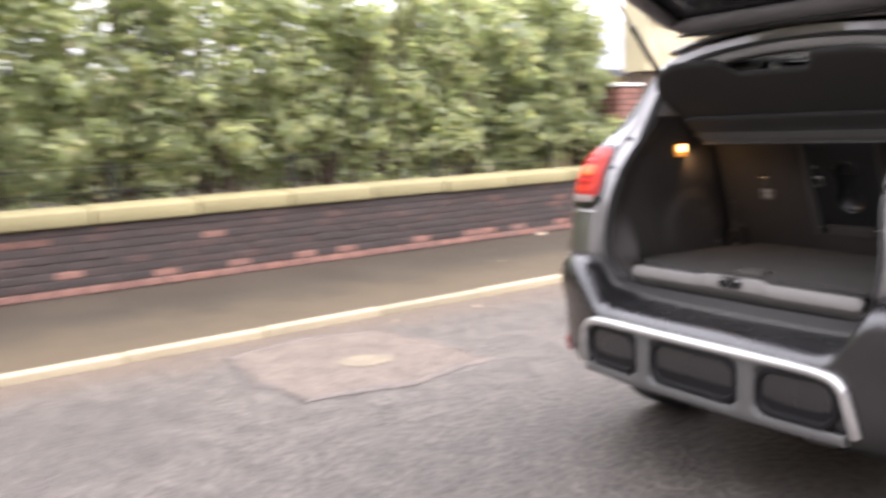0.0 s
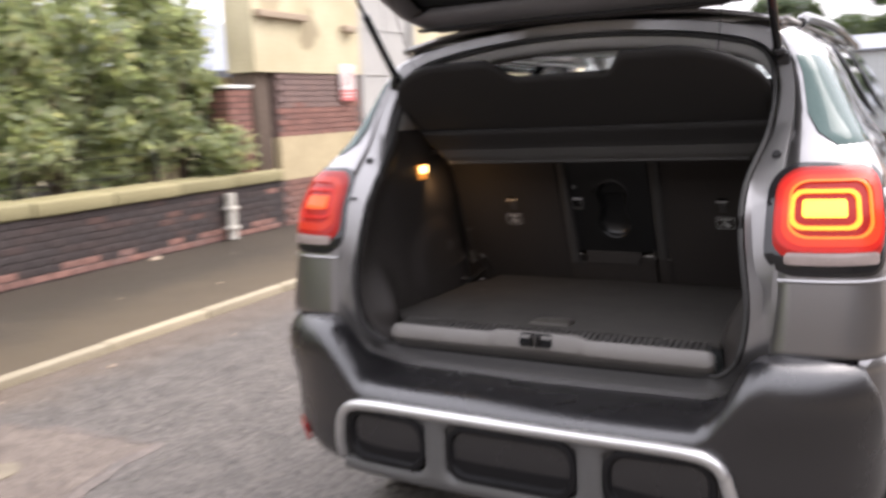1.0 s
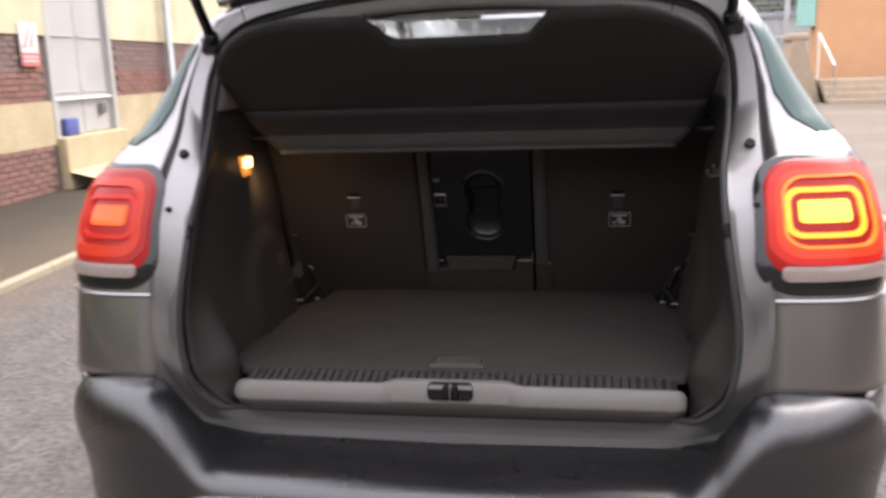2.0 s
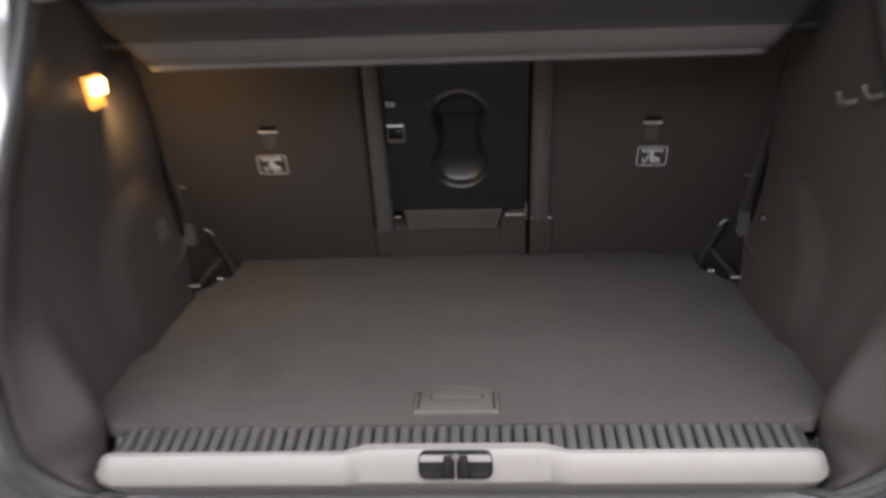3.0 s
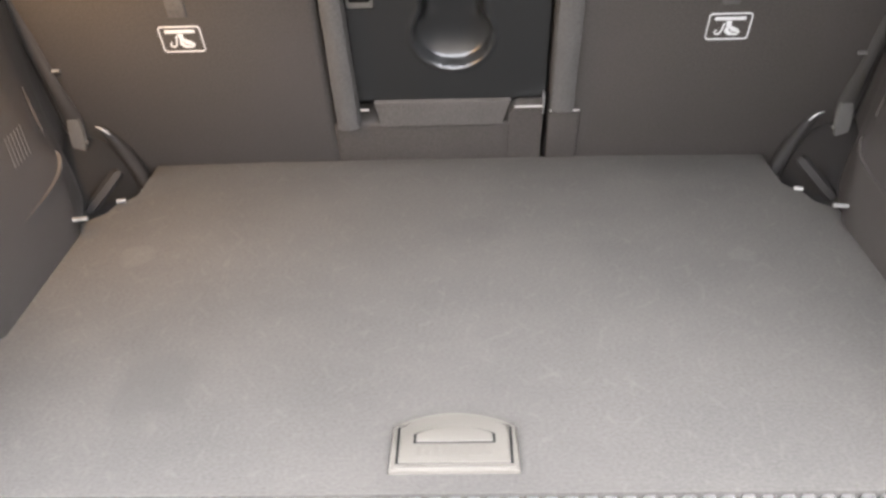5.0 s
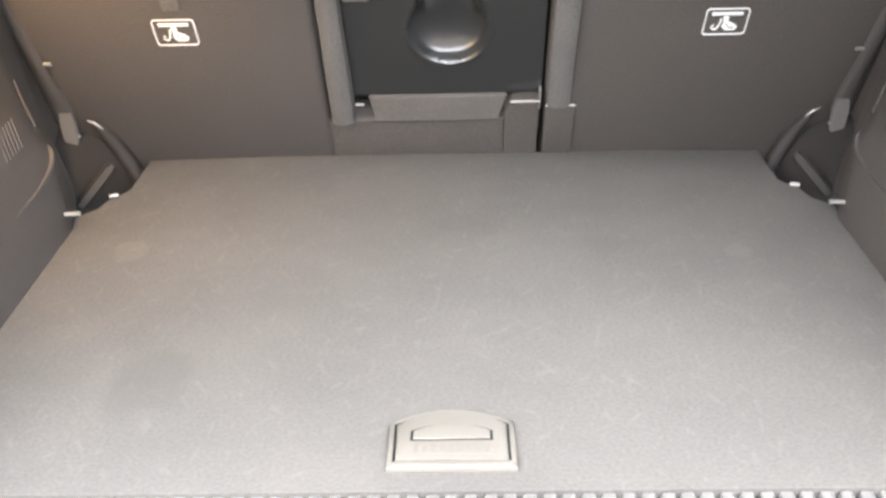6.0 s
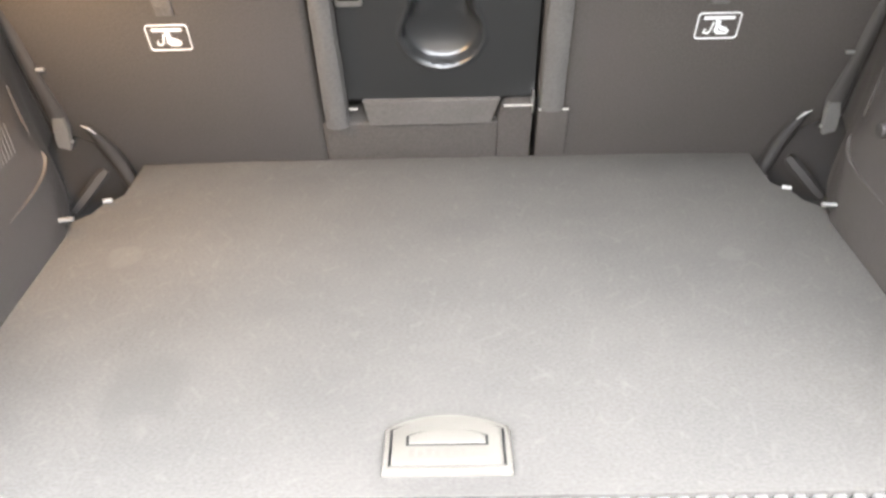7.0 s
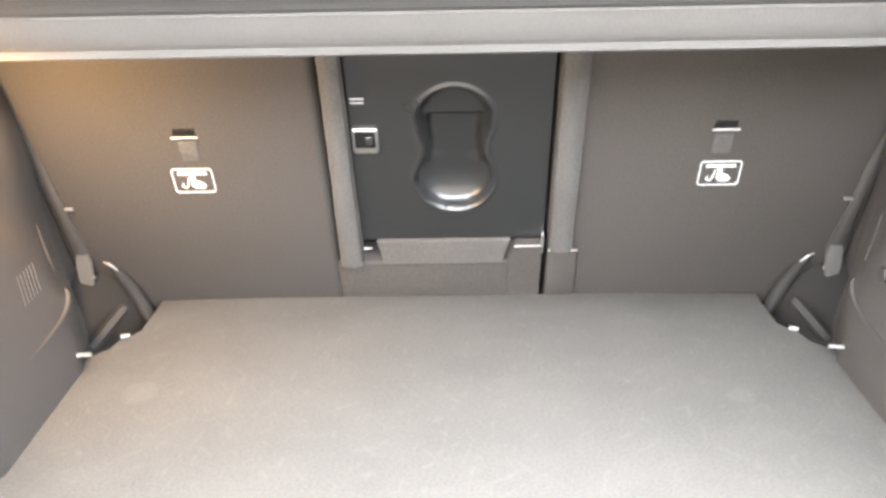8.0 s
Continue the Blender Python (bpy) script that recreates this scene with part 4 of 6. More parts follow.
def skin(z, u, out=0.0):
    """Half of the outer skin at height z: u 0..1 goes round the rear corner, 1..2 along the flank."""
    w, xi, yi = lerp(W_T, z), lerp(XI_T, z), lerp(YI_T, z)
    rr = 0.155 + 0.10 * smooth(1.15, 1.45, z) - 0.062 * smooth(1.18, 1.30, z)
    if u <= 1:
        a = u * math.pi / 2
        p = Vector((xi + (w - xi) * math.sin(a), yi + rr * (1 - math.cos(a)) ** 1.45, z))
        n = Vector((math.sin(a), -math.cos(a), 0.0))
    else:
        y = yi + rr + (u - 1) * (NOSE - 0.35 - yi - rr)
        k = max(0.0, (y - 2.5) / 1.3)
        p = Vector((w * (1 - 0.10 * k * k), y, z))
        n = Vector((1, 0, 0))
    return p + n * out


def u_of(z, y):
    yi = lerp(YI_T, z)
    rr = 0.155 + 0.10 * smooth(1.15, 1.45, z) - 0.062 * smooth(1.18, 1.30, z)
    return 1 + (y - yi - rr) / (NOSE - 0.35 - yi - rr)


def flip(p, s):
    return Vector((p[0] * s, p[1], p[2]))


CORNER = [i / 10 for i in range(11)]
for s in (-1, 1):
    # quarter panel and flank above the bumper line
    bm = bmesh.new()
    ys = [0.2, 0.35, 0.5, 0.65, 0.8, 1.0, 1.4, 1.8, 2.2, 2.6, 2.9, 3.2, 3.5]
    rows = []
    for z in (0.785, 0.80, 0.85, 0.92, 0.98, 1.02, 1.06, 1.10, 1.14, 1.165):
        rows.append([flip(skin(z, u), s) for u in CORNER] + [flip(skin(z, u_of(z, y)), s) for y in ys])
    loft(bm, rows)
    panel = thick(part("quarter_panel", bm, PAINT, car, "grey metallic rear flank panel"), 0.02, -1 if s > 0 else -1)
    # pillar at the rear corner
    bm = bmesh.new()
    rows = []
    for z in (1.165, 1.20, 1.25, 1.30, 1.36, 1.42, 1.48, 1.52, 1.55, 1.575, 1.597):
        end = u_of(z, 0.50 + 0.35 * (z - 1.165))
        rows.append([flip(skin(z, u), s) for u in CORNER] + [flip(skin(z, 1 + (end - 1) * k), s) for k in (0.33, 0.66, 1.0)])
    loft(bm, rows)
    thick(part("rear_pillar", bm, PAINT, car, "bright grey rear roof pillar"), 0.02)
    # quarter glass on the pillar, side glass, roof rail
    bm = bmesh.new()
    rows = []
    for z in (1.265, 1.272, 1.30, 1.35, 1.40, 1.45, 1.49, 1.50):
        e = 0.005 if 1.27 < z < 1.495 else -0.002
        u0 = 0.16 + 0.30 * smooth(1.33, 1.26, z)
        u1 = u_of(z, 0.30 + 0.30 * (z - 1.265) + 0.04 * smooth(1.30, 1.26, z) * -1)
        rows.append([flip(skin(z, u0 + (1 - u0) * k / 6, e), s) for k in range(6)] + [flip(skin(z, 1 + (u1 - 1) * k / 3, e), s) for k in range(4)])
    loft(bm, rows)
    part("quarter_window", bm, QUARTER, car, "dark teal tinted quarter window")
    bm = bmesh.new()
    rows = []
    for z in (1.165, 1.25, 1.35, 1.45, 1.50, 1.54, 1.588):
        y0, y1 = 0.50 + 0.35 * (z - 1.165), 2.75 - 2.1 * (z - 1.165)
        rows.append([flip(skin(z, u_of(z, y0 + (y1 - y0) * k / 8), -0.004), s) for k in range(9)])
    loft(bm, rows)
    win = part("side_window", bm, GLASS, car, "tinted side window")
    thick(win, 0.004).visible_shadow = False
    for y0, y1 in ((1.0, 1.09), (1.52, 1.64)):
        bm = bmesh.new()
        loft(bm, [[flip(skin(z, u_of(z, y), 0.002), s) for y in (y0 - 0.25 * (z - 1.165), y1 - 0.25 * (z - 1.165))] for z in (1.165, 1.3, 1.45, 1.50, 1.54, 1.588)])
        thick(part("door_pillar", bm, GLOSS, car), 0.02)
    bm = bmesh.new()
    loft(bm, [[flip(skin(z, u_of(z, y), o), s) for y in np.linspace(0.50, 2.1, 14)] for z, o in ((1.584, 0.0), (1.592, 0.004), (1.600, 0.0))])
    thick(part("roof_side", bm, PAINT, car), 0.02)
    bm = bmesh.new()
    tube(bm, curve([flip((0.598, 0.55, 1.600), s), flip((0.602, 0.70, 1.622), s), flip((0.612, 1.35, 1.626), s), flip((0.635, 1.95, 1.580), s)], 20), 0.017, 8)
    part("roof_rail", bm, GLOSS, car)
    # lower flank with the rear wheel arch
    cy, cz, r1, r0 = 0.52, 0.335, 0.425, 0.352
    bm = bmesh.new()
    arc, rim = [], []
    for k in range(25):
        a = math.pi * k / 24
        arc.append((cy - r1 * math.cos(a), cz + r1 * math.sin(a)))
        t = k / 24
        rim.append((0.10, cz + (0.787 - cz) * t * 4) if t < 0.25 else ((0.10 + (t - 0.25) * 2 * 0.86, 0.787) if t < 0.75 else (0.96, 0.787 - (t - 0.75) * 4 * (0.787 - cz))))
    loft(bm, [[flip((lerp(W_T, z) + 0.001, y, z), s) for y, z in arc], [flip((lerp(W_T, z), y, z), s) for y, z in rim]])
    thick(part("arch_panel", bm, PAINT, car), 0.02)
    bm = bmesh.new()
    rows = []
    for rad, x in ((r1 + 0.01, 0.0), (r1, 0.018), (r0 + 0.02, 0.02), (r0, 0.008), (r0, -0.12)):
        rows.append([flip((0.884 + x, cy - rad * math.cos(math.pi * k / 24), cz + rad * math.sin(math.pi * k / 24)), s) for k in range(25)])
    loft(bm, rows)
    thick(part("wheel_arch_cladding", bm, PLASTIC, car, "black plastic wheel arch cladding"), 0.008)
    bm = bmesh.new()
    loft(bm, [[flip((lerp(W_T, z) + o, y, z), s) for y in (0.95, 1.4, 2.0, 2.65)] for z, o in ((0.22, -0.05), (0.28, 0.0), (0.42, 0.012), (0.5, 0.0), (0.787, 0.0))])
    thick(part("door_sill", bm, PLASTIC, car), 0.02)
    # front wing below the waist
    bm = bmesh.new()
    loft(bm, [[flip(skin(z, u_of(z, y)), s) for y in (3.46, 3.5, 3.54)] for z in (0.3, 0.5, 0.787)])
    thick(part("front_wing", bm, PAINT, car), 0.02)
    # inner lining of the cabin side, ahead of the boot
    bm = bmesh.new()
    loft(bm, [[flip((0.70 - 0.1 * smooth(1.0, 1.16, z), y, z), s) for y in (0.72, 1.4, 2.0, 3.0)] for z in (0.30, 0.8, 1.0, 1.165)])
    thick(part("door_lining", bm, TRIM, car), 0.02)
    # dark panel added inside the rear side windows to block a bright slit
    bm = bmesh.new()
    loft(bm, [[flip((0.60 - 0.06 * smooth(1.2, 1.5, z) + 0.06 * smooth(0.62, 0.44, y), y, z), s) for y in (0.40, 0.48, 0.54, 0.60, 0.68, 0.77)] for z in (1.0, 1.2, 1.4, 1.56)])
    thick(part("slit_blocker", bm, TRIM, car), 0.01)
    # door mirror
    mir = part("door_mirror", box(bmesh.new(), (-0.09, -0.05, -0.065), (0.09, 0.07, 0.065), 0.048, 4), GLOSS, car, "black door mirror")
    mir.location = (s * 0.985, 2.25, 1.29)
    bm = bmesh.new()
    box(bm, (-0.06, -0.055, -0.042), (0.06, -0.046, 0.042), 0.003)
    part("mirror_glass", bm, GLOSS, mir)
    bm = bmesh.new()
    box(bm, (-0.082, -0.03, 0.02), (0.082, 0.076, 0.072), 0.028, 3)
    part("mirror_cap", bm, WHITE_PAINT, mir, "pale mirror cap")
    bm = bmesh.new()
    tube(bm, [(0, 0.0, -0.02), (-s * 0.22, 0.02, -0.08)], 0.022, 8)
    part("arm", bm, GLOSS, mir)

    # rear lamp: nested rounded rings on the corner of the skin
    lamp = thing("tail_lamp", "", "", (0, 0, 0))
    lamp.parent = car
    tagged(lamp, "lit red rear lamp with amber rings" if s > 0 else "red rear lamp, glow lowered for its slanted angle")

    def on_lamp(a, h, out):
        """a, h: -1..1 over the lamp; a grows outwards."""
        zc = 1.102 + 0.122 * h
        return flip(skin(zc, (-0.07 if s > 0 else -0.01) + (0.43 if s > 0 else 0.41) * (a + 1), out), s)

    def ring(name, w1, h1, w0, h0, mat, out, cx=0.0, cy=0.12, r=0.35, label="", lift=0.0):
        b = bmesh.new()
        fine = lambda q: [(q[k][0] + (q[(k + 1) % len(q)][0] - q[k][0]) * j / 4, q[k][1] + (q[(k + 1) % len(q)][1] - q[k][1]) * j / 4) for k in range(len(q)) for j in range(4)]
        o = fine(rounded(2 * w1, 2 * h1, r * min(w1, h1) * 1.6, 6, cx, cy))
        if w0:
            i = fine(rounded(2 * w0, 2 * h0, r * min(w0, h0) * 1.6, 6, cx, cy + lift))
            loft(b, [[on_lamp(x, y, out - 0.006) for x, y in o], [on_lamp(x, y, out) for x, y in o], [on_lamp(x, y, out) for x, y in i], [on_lamp(x, y, out - 0.006) for x, y in i]], closed=True)
        else:
            shrink = [[(cx + (x - cx) * q, cy + (y - cy) * q) for x, y in o] for q in (0.97, 0.85, 0.7, 0.55, 0.4, 0.25, 0.1)]
            g = loft(b, [[on_lamp(x, y, out - 0.008) for x, y in o], [on_lamp(x, y, out - 0.002) for x, y in o]] + [[on_lamp(x, y, out) for x, y in c] for c in shrink], closed=True)
            b.faces.new(g[-1])
        return part(name, b, mat, lamp, label)

    ring("surround", 1.06, 1.06, 0, 0, GLOSS, 0.004, 0, 0, 0.30, "gloss black surround")
    ring("lens", 0.93, 0.88, 0, 0, LENS_DARK, 0.007, -0.01, 0.10, 0.32, "dark red lens")
    ring("ring_border", 0.89, 0.745, 0.795, 0.66, LENS_RED if s > 0 else LENS_DARK, 0.0105, -0.02, 0.16, 0.34, "deep red ring border", 0.02)
    ring("outer_ring", 0.795, 0.66, 0.66, 0.54, RING_RED if s > 0 else GLOW_DIM, 0.0125, -0.02, 0.18, 0.34, "lit red ring", 0.03)
    ring("ring_edge", 0.665, 0.545, 0.625, 0.505, RING_EDGE if s > 0 else GLOW_DIM, 0.0135, -0.07, 0.21, 0.34, "thin orange ring edge")
    ring("middle_ring", 0.535, 0.375, 0.470, 0.300, RING_AMBER if s > 0 else LENS_RED, 0.0135, -0.17, 0.20, 0.34, "lit amber ring")
    ring("core", 0.335, 0.165, 0, 0, CORE_AMBER if s > 0 else CORE_DIM, 0.0135, -0.20, 0.22, 0.22, "bright amber core")
    ring("reversing_lamp", 0.74, 0.115, 0, 0, REVERSE, 0.0125, -0.02, -0.72, 0.4, "clear reversing lamp")
    bm = bmesh.new()
    tube(bm, [flip(skin(0.962, u, 0.002), s) for u in np.linspace(0.0, 0.95, 16)], 0.005, 6)
    part("lower_trim", bm, PAINT, lamp, "bright lower edge")

# opening, jamb and seals
HALF_OPEN = [(0, 0.670), (0.25, 0.671), (0.43, 0.675), (0.505, 0.698), (0.556, 0.748), (0.578, 0.82), (0.582, 0.92), (0.562, 1.08), (0.562, 1.19), (0.590, 1.31), (0.590, 1.44), (0.540, 1.528), (0.40, 1.570), (0.20, 1.594), (0, 1.602)]
HALF_OUT = [(0, 0.615), (0.25, 0.616), (0.46, 0.624), (0.565, 0.672), (0.632, 0.780), (0.642, 0.88), (0.642, 1.0), (0.641, 1.12), (0.640, 1.24), (0.643, 1.36), (0.629, 1.468), (0.575, 1.555), (0.43, 1.603), (0.21, 1.630), (0, 1.640)]


def full_loop(half, table, n=120, dy=0.0):
    pts = half + [(-x, z) for x, z in half[-2:0:-1]]
    c = curve([(x, 0, z) for x, z in pts], n, True)
    return [Vector((p.x, lerp(table, p.z) + dy, p.z)) for p in c]


JAMB_IN = [(0.668, -0.014), (0.678, -0.026), (0.697, -0.076)] + [p for p in YO_T if p[0] > 0.69]
JAMB_OUT = [(0.612, -0.036), (0.625, -0.042), (0.66, -0.078), (0.70, -0.114)] + [p for p in YI_T if p[0] > 0.77]
open_loop = full_loop(HALF_OPEN, JAMB_IN)
out_loop = full_loop(HALF_OUT, JAMB_OUT)
bm = bmesh.new()
high = [smooth(0.97, 1.05, a.z) for a in out_loop]
step = [Vector((a.x * 0.80 + b.x * 0.20, b.y + 0.012, a.z * 0.80 + b.z * 0.20)) for a, b in zip(out_loop, open_loop)]
gut = [Vector((a.x * 0.45 + b.x * 0.55, max(a.y, b.y) + 0.006, a.z * 0.45 + b.z * 0.55)) for a, b in zip(out_loop, open_loop)]
level = lambda a, b, k, d: Vector((a.x + (b.x - a.x) * k, a.y + (lerp(JAMB_OUT, a.z + (b.z - a.z) * k) - a.y) + d, a.z + (b.z - a.z) * k))
step = [p.lerp(level(a, b, 0.10, 0.0), h) for p, a, b, h in zip(step, out_loop, open_loop, high)]
gut = [p.lerp(level(a, b, 0.84, 0.006), h) for p, a, b, h in zip(gut, out_loop, open_loop, high)]
rim = [a + Vector((0, 0.014 * h, 0)) for a, h in zip(out_loop, high)]
loft(bm, [rim, [a.lerp(b, 0.06 + 0.34 * h) for a, b, h in zip(rim, step, high)], step, gut, open_loop, [p + Vector((0, 0.05, 0)) for p in open_loop]], closed=True)
part("tailgate_jamb", bm, JAMB_PAINT, car, "grey painted tailgate jamb")
for s in (-1, 1):
    bm = bmesh.new()
    tube(bm, [flip((lerp(XI_T, z) + 0.003, lerp(YI_T, z) + 0.012, z), s) for z in np.linspace(1.245, 1.50, 16)], 0.003, 8)
    part("shut_line", bm, RUBBER, car, "near-black plate for the shaded gap beside the pillar")
bm = bmesh.new()
tube(bm, [p + Vector((-0.010 * p.x / 0.58, -0.004, 0.008 * smooth(0.75, 0.68, p.z) - 0.006 * smooth(1.5, 1.58, p.z))) for p in open_loop], 0.0065, 8, closed=True)
part("weather_seal", bm, SEAL, car, "dark grey rubber weather seal")
for s in (-1, 1):
    q = bmesh.new()
    bmesh.ops.create_cone(q, cap_ends=True, segments=14, radius1=0.014, radius2=0.010, depth=0.02, matrix=pose(s * 0.612, 0.064, 1.247, 50, 0, 0))
    part("bump_stop", q, RUBBER, car)
    q = bmesh.new()
    bmesh.ops.create_cone(q, cap_ends=True, segments=8, radius1=0.007, radius2=0.005, depth=0.012, matrix=pose(s * 0.612, -0.040, 1.14, 80, 0, 0))
    part("jamb_clip", q, RUBBER, car)

# flank below the lamps, behind the bumper's corner
for s in (-1, 1):
    bm = bmesh.new()
    loft(bm, [[flip(skin(z, u, -0.001), s) for u in (0.55, 0.65, 0.75, 0.85, 0.93, 1.0)] + [flip(skin(z, u_of(z, y), -0.001), s) for y in (0.08, 0.12)] for z in (0.52, 0.6, 0.68, 0.74, 0.79)])
    thick(part("lower_quarter", bm, PAINT, car), 0.012)

# roof skin
bm = bmesh.new()
rows = []
for y in (0.262, 0.30, 0.45, 0.8, 1.2, 1.6, 1.95):
    edge_z = 1.597
    top = 1.672 - 0.03 * ((y - 1.0) / 1.0) ** 2
    rows.append([(x, y, edge_z + (top - edge_z) * (1 - abs(x / 0.59) ** 3.2)) for x in np.linspace(-0.59, 0.59, 25)])
loft(bm, rows)
thick(part("roof_panel", bm, PAINT, car, "grey metallic roof"), 0.015)
bm = bmesh.new()
loft(bm, [[(x, y, 1.592 + (0.035 if y > 0.3 else 0.010) * (1 - abs(x / 0.60) ** 3)) for x in np.linspace(-0.60, 0.60, 21)] for y in (0.29, 0.35, 0.6, 1.2, 1.95)])
thick(part("headliner", bm, LINER, car, "pale grey headliner"), 0.01, 1)
# pale trim along the upper edge of the opening
bm = bmesh.new()
arc = [p for p in open_loop if p.z > 1.44]
arc.sort(key=lambda p: p.x)
inward = lambda p, k: Vector((-p.x * 0.75 * k * smooth(0.35, 0.58, abs(p.x)), 0, -k * smooth(1.40, 1.55, p.z)))
loft(bm, [[p + inward(p, a) + Vector((0, b, 0)) for p in arc] for a, b in ((0.004, 0.004), (0.014, -0.002), (0.034, 0.002), (0.046, 0.016), (0.050, 0.06))])
thick(part("header_trim", bm, LINER, car, "pale grey header trim"), 0.006)

# windscreen, bonnet, nose
bm = bmesh.new()
loft(bm, [[(x, 1.90 + (2.74 - 1.90) * k + 0.10 * (1 - (x / 0.7) ** 2), 1.615 - 0.54 * k) for x in np.linspace(-0.60 - 0.12 * k, 0.60 + 0.12 * k, 13)] for k in (0, 0.33, 0.66, 1)])
ws = thick(part("windscreen", bm, CLEAR, car, "clear windscreen"), 0.005)
ws.visible_shadow = False
bm = bmesh.new()
loft(bm, [[(x * wd, y - 0.12 * (x ** 4), z - 0.06 * x * x) for x in np.linspace(-1, 1, 13)] for y, z, wd in ((2.78, 1.09, 0.76), (3.1, 1.07, 0.80), (3.5, 1.0, 0.80), (3.78, 0.88, 0.76), (NOSE, 0.72, 0.74), (NOSE + 0.02, 0.5, 0.76), (NOSE - 0.03, 0.28, 0.74))])
thick(part("bonnet", bm, PAINT, car, "grey bonnet and nose"), 0.02)
bm = bmesh.new()
box(bm, (-0.72, 2.55, 0.30), (0.72, 2.85, 1.05), 0.06, 3)
part("dashboard", bm, TRIM, car, "dark dashboard")
bm = bmesh.new()
box(bm, (-0.83, 0.60, 0.20), (0.83, 3.70, 0.30), 0.02)
part("cabin_floor", bm, RUBBER, car)
bm = bmesh.new()
box(bm, (-0.09, 2.28, 1.44), (0.11, 2.31, 1.50), 0.012)
part("interior_mirror", bm, GLOSS, car)
for x in (-0.36, 0.36):
    st = part("front_seat", box(bmesh.new(), (x - 0.24, 1.55, 0.55), (x + 0.24, 1.70, 1.18), 0.06, 3), SEAT_CARPET, car, "dark front seat")
    part("headrest", box(bmesh.new(), (x - 0.13, 1.48, 1.22), (x + 0.13, 1.57, 1.42), 0.04, 3), SEAT_CARPET, st)
    bm = bmesh.new()
    tube(bm, [(x - 0.05, 1.53, 1.15), (x - 0.05, 1.53, 1.25)], 0.007, 8)
    tube(bm, [(x + 0.05, 1.53, 1.15), (x + 0.05, 1.53, 1.25)], 0.007, 8)
    part("headrest_stem", bm, METAL, st)
    part("seat_base", box(bmesh.new(), (x - 0.25, 1.65, 0.28), (x + 0.25, 2.15, 0.58), 0.05, 3), SEAT_CARPET, st)

for x in (-0.40, 0.0, 0.40):
    part("rear_headrest", box(bmesh.new(), (x - 0.13, 0.60, 1.27), (x + 0.13, 0.69, 1.44), 0.04, 3), SEAT_CARPET, car, "dark rear headrest")

# ---- rear bumper ----
PLAN = curve([(0, -0.262, 0), (0.20, -0.261, 0), (0.40, -0.253, 0), (0.56, -0.236, 0), (0.70, -0.195, 0), (0.80, -0.132, 0), (0.862, -0.050, 0), (0.886, 0.04, 0), (0.890, 0.105, 0)], 40)


def bumper_top(x):
    return 0.618 + 0.172 * smooth(0.48, 0.64, abs(x)) - 0.20 * smooth(0.835, 0.889, abs(x))


def bumper_at(i, z, out=0.0):
    p = PLAN[i]
    a, b = PLAN[max(i - 1, 0)], PLAN[min(i + 1, len(PLAN) - 1)]
    d = (b - a).normalized()
    n = Vector((d.y, -d.x, 0))
    top = bumper_top(p.x)
    side = smooth(0.45, 0.70, p.x)
    inset = 0.13 * max(0, (0.385 - z) / 0.10) ** 1.6 * 0.8 + 0.02 * smooth(0.47, 0.34, z) if z < 0.47 else 0.0
    dt = top - z
    soft = 0.058 + 0.004 * side
    if dt < soft:
        inset += (0.062 + 0.006 * side) * (1 - math.sqrt(max(0.0, 1 - (1 - dt / soft) ** 2)))
    inset -= 0.022 * side * math.exp(-((z - 0.68) / 0.08) ** 2)
    return Vector((p.x, p.y, 0)) - n * (inset - out) + Vector((0, 0, z))


bm = bmesh.new()
rows = []
N = len(PLAN)
order = [(-1, i) for i in range(N - 1, 0, -1)] + [(1, i) for i in range(N)]
levels = [0.0, 0.1, 0.2, 0.3, 0.4, 0.5, 0.6, 0.7, 0.78, 0.85, 0.9, 0.94, 0.97, 0.99, 1.0]
cols = []
for sgn, i in order:
    x = PLAN[i].x
    top = bumper_top(x)
    col = [flip(bumper_at(i, 0.300 + (top - 0.300) * k), sgn) for k in levels]
    last = col[-1]
    # ledge inwards to the jamb
    if x < 0.66:
        k = x / 0.66
        goal_x = min(x, 0.46 + (x - 0.46) * 0.85) if x > 0.46 else x
        gz = float(np.interp(goal_x, [0, 0.46, 0.565, 0.632], [0.616, 0.625, 0.674, 0.784]))
        goal = flip((goal_x, lerp(JAMB_OUT, gz) + 0.004, gz), sgn)
    else:
        goal = flip((x - 0.035 if x > 0.8 else x - 0.012, last.y + 0.05, top + 0.002), sgn)
    for f, g in ((0.2, 0.04), (0.42, 0.03), (0.58, 0.25), (0.72, 0.72), (0.86, 0.96), (1.0, 1.0)):
        q = last.lerp(goal, f)
        q.z = last.z + (goal.z - last.z) * g
        col.append(q)
    cols.append(col)
loft(bm, cols)
bumper = part("rear_bumper", bm, PLASTIC, car, "textured black plastic rear bumper", True, 50)
thick(bumper, 0.006)


def strip(bm, x0, x1, z0, z1, out, depth=0.02, bow=0.0):
    """A rounded bar that follows the bumper's plan."""
    n = max(4, int(abs(x1 - x0) / 0.03))
    xs = np.linspace(x0, x1, n)
    px = [p.x for p in PLAN]
    rows = []
    for x in xs:
        y = float(np.interp(abs(x), px, [p.y for p in PLAN]))
        b = bow * (x / 0.55) ** 4
        zc0, zc1 = z0 - b, z1 - b
        e = min(0.006, abs(z1 - z0) * 0.25)
        rows.append([(x, y - out + depth, zc0), (x, y - out + 0.004, zc0), (x, y - out, zc0 + e), (x, y - out, zc1 - e), (x, y - out + 0.004, zc1), (x, y - out + depth, zc1)])
    g = loft(bm, rows, closed=True)
    bm.faces.new(g[0])
    bm.faces.new(g[-1])


bm = bmesh.new()
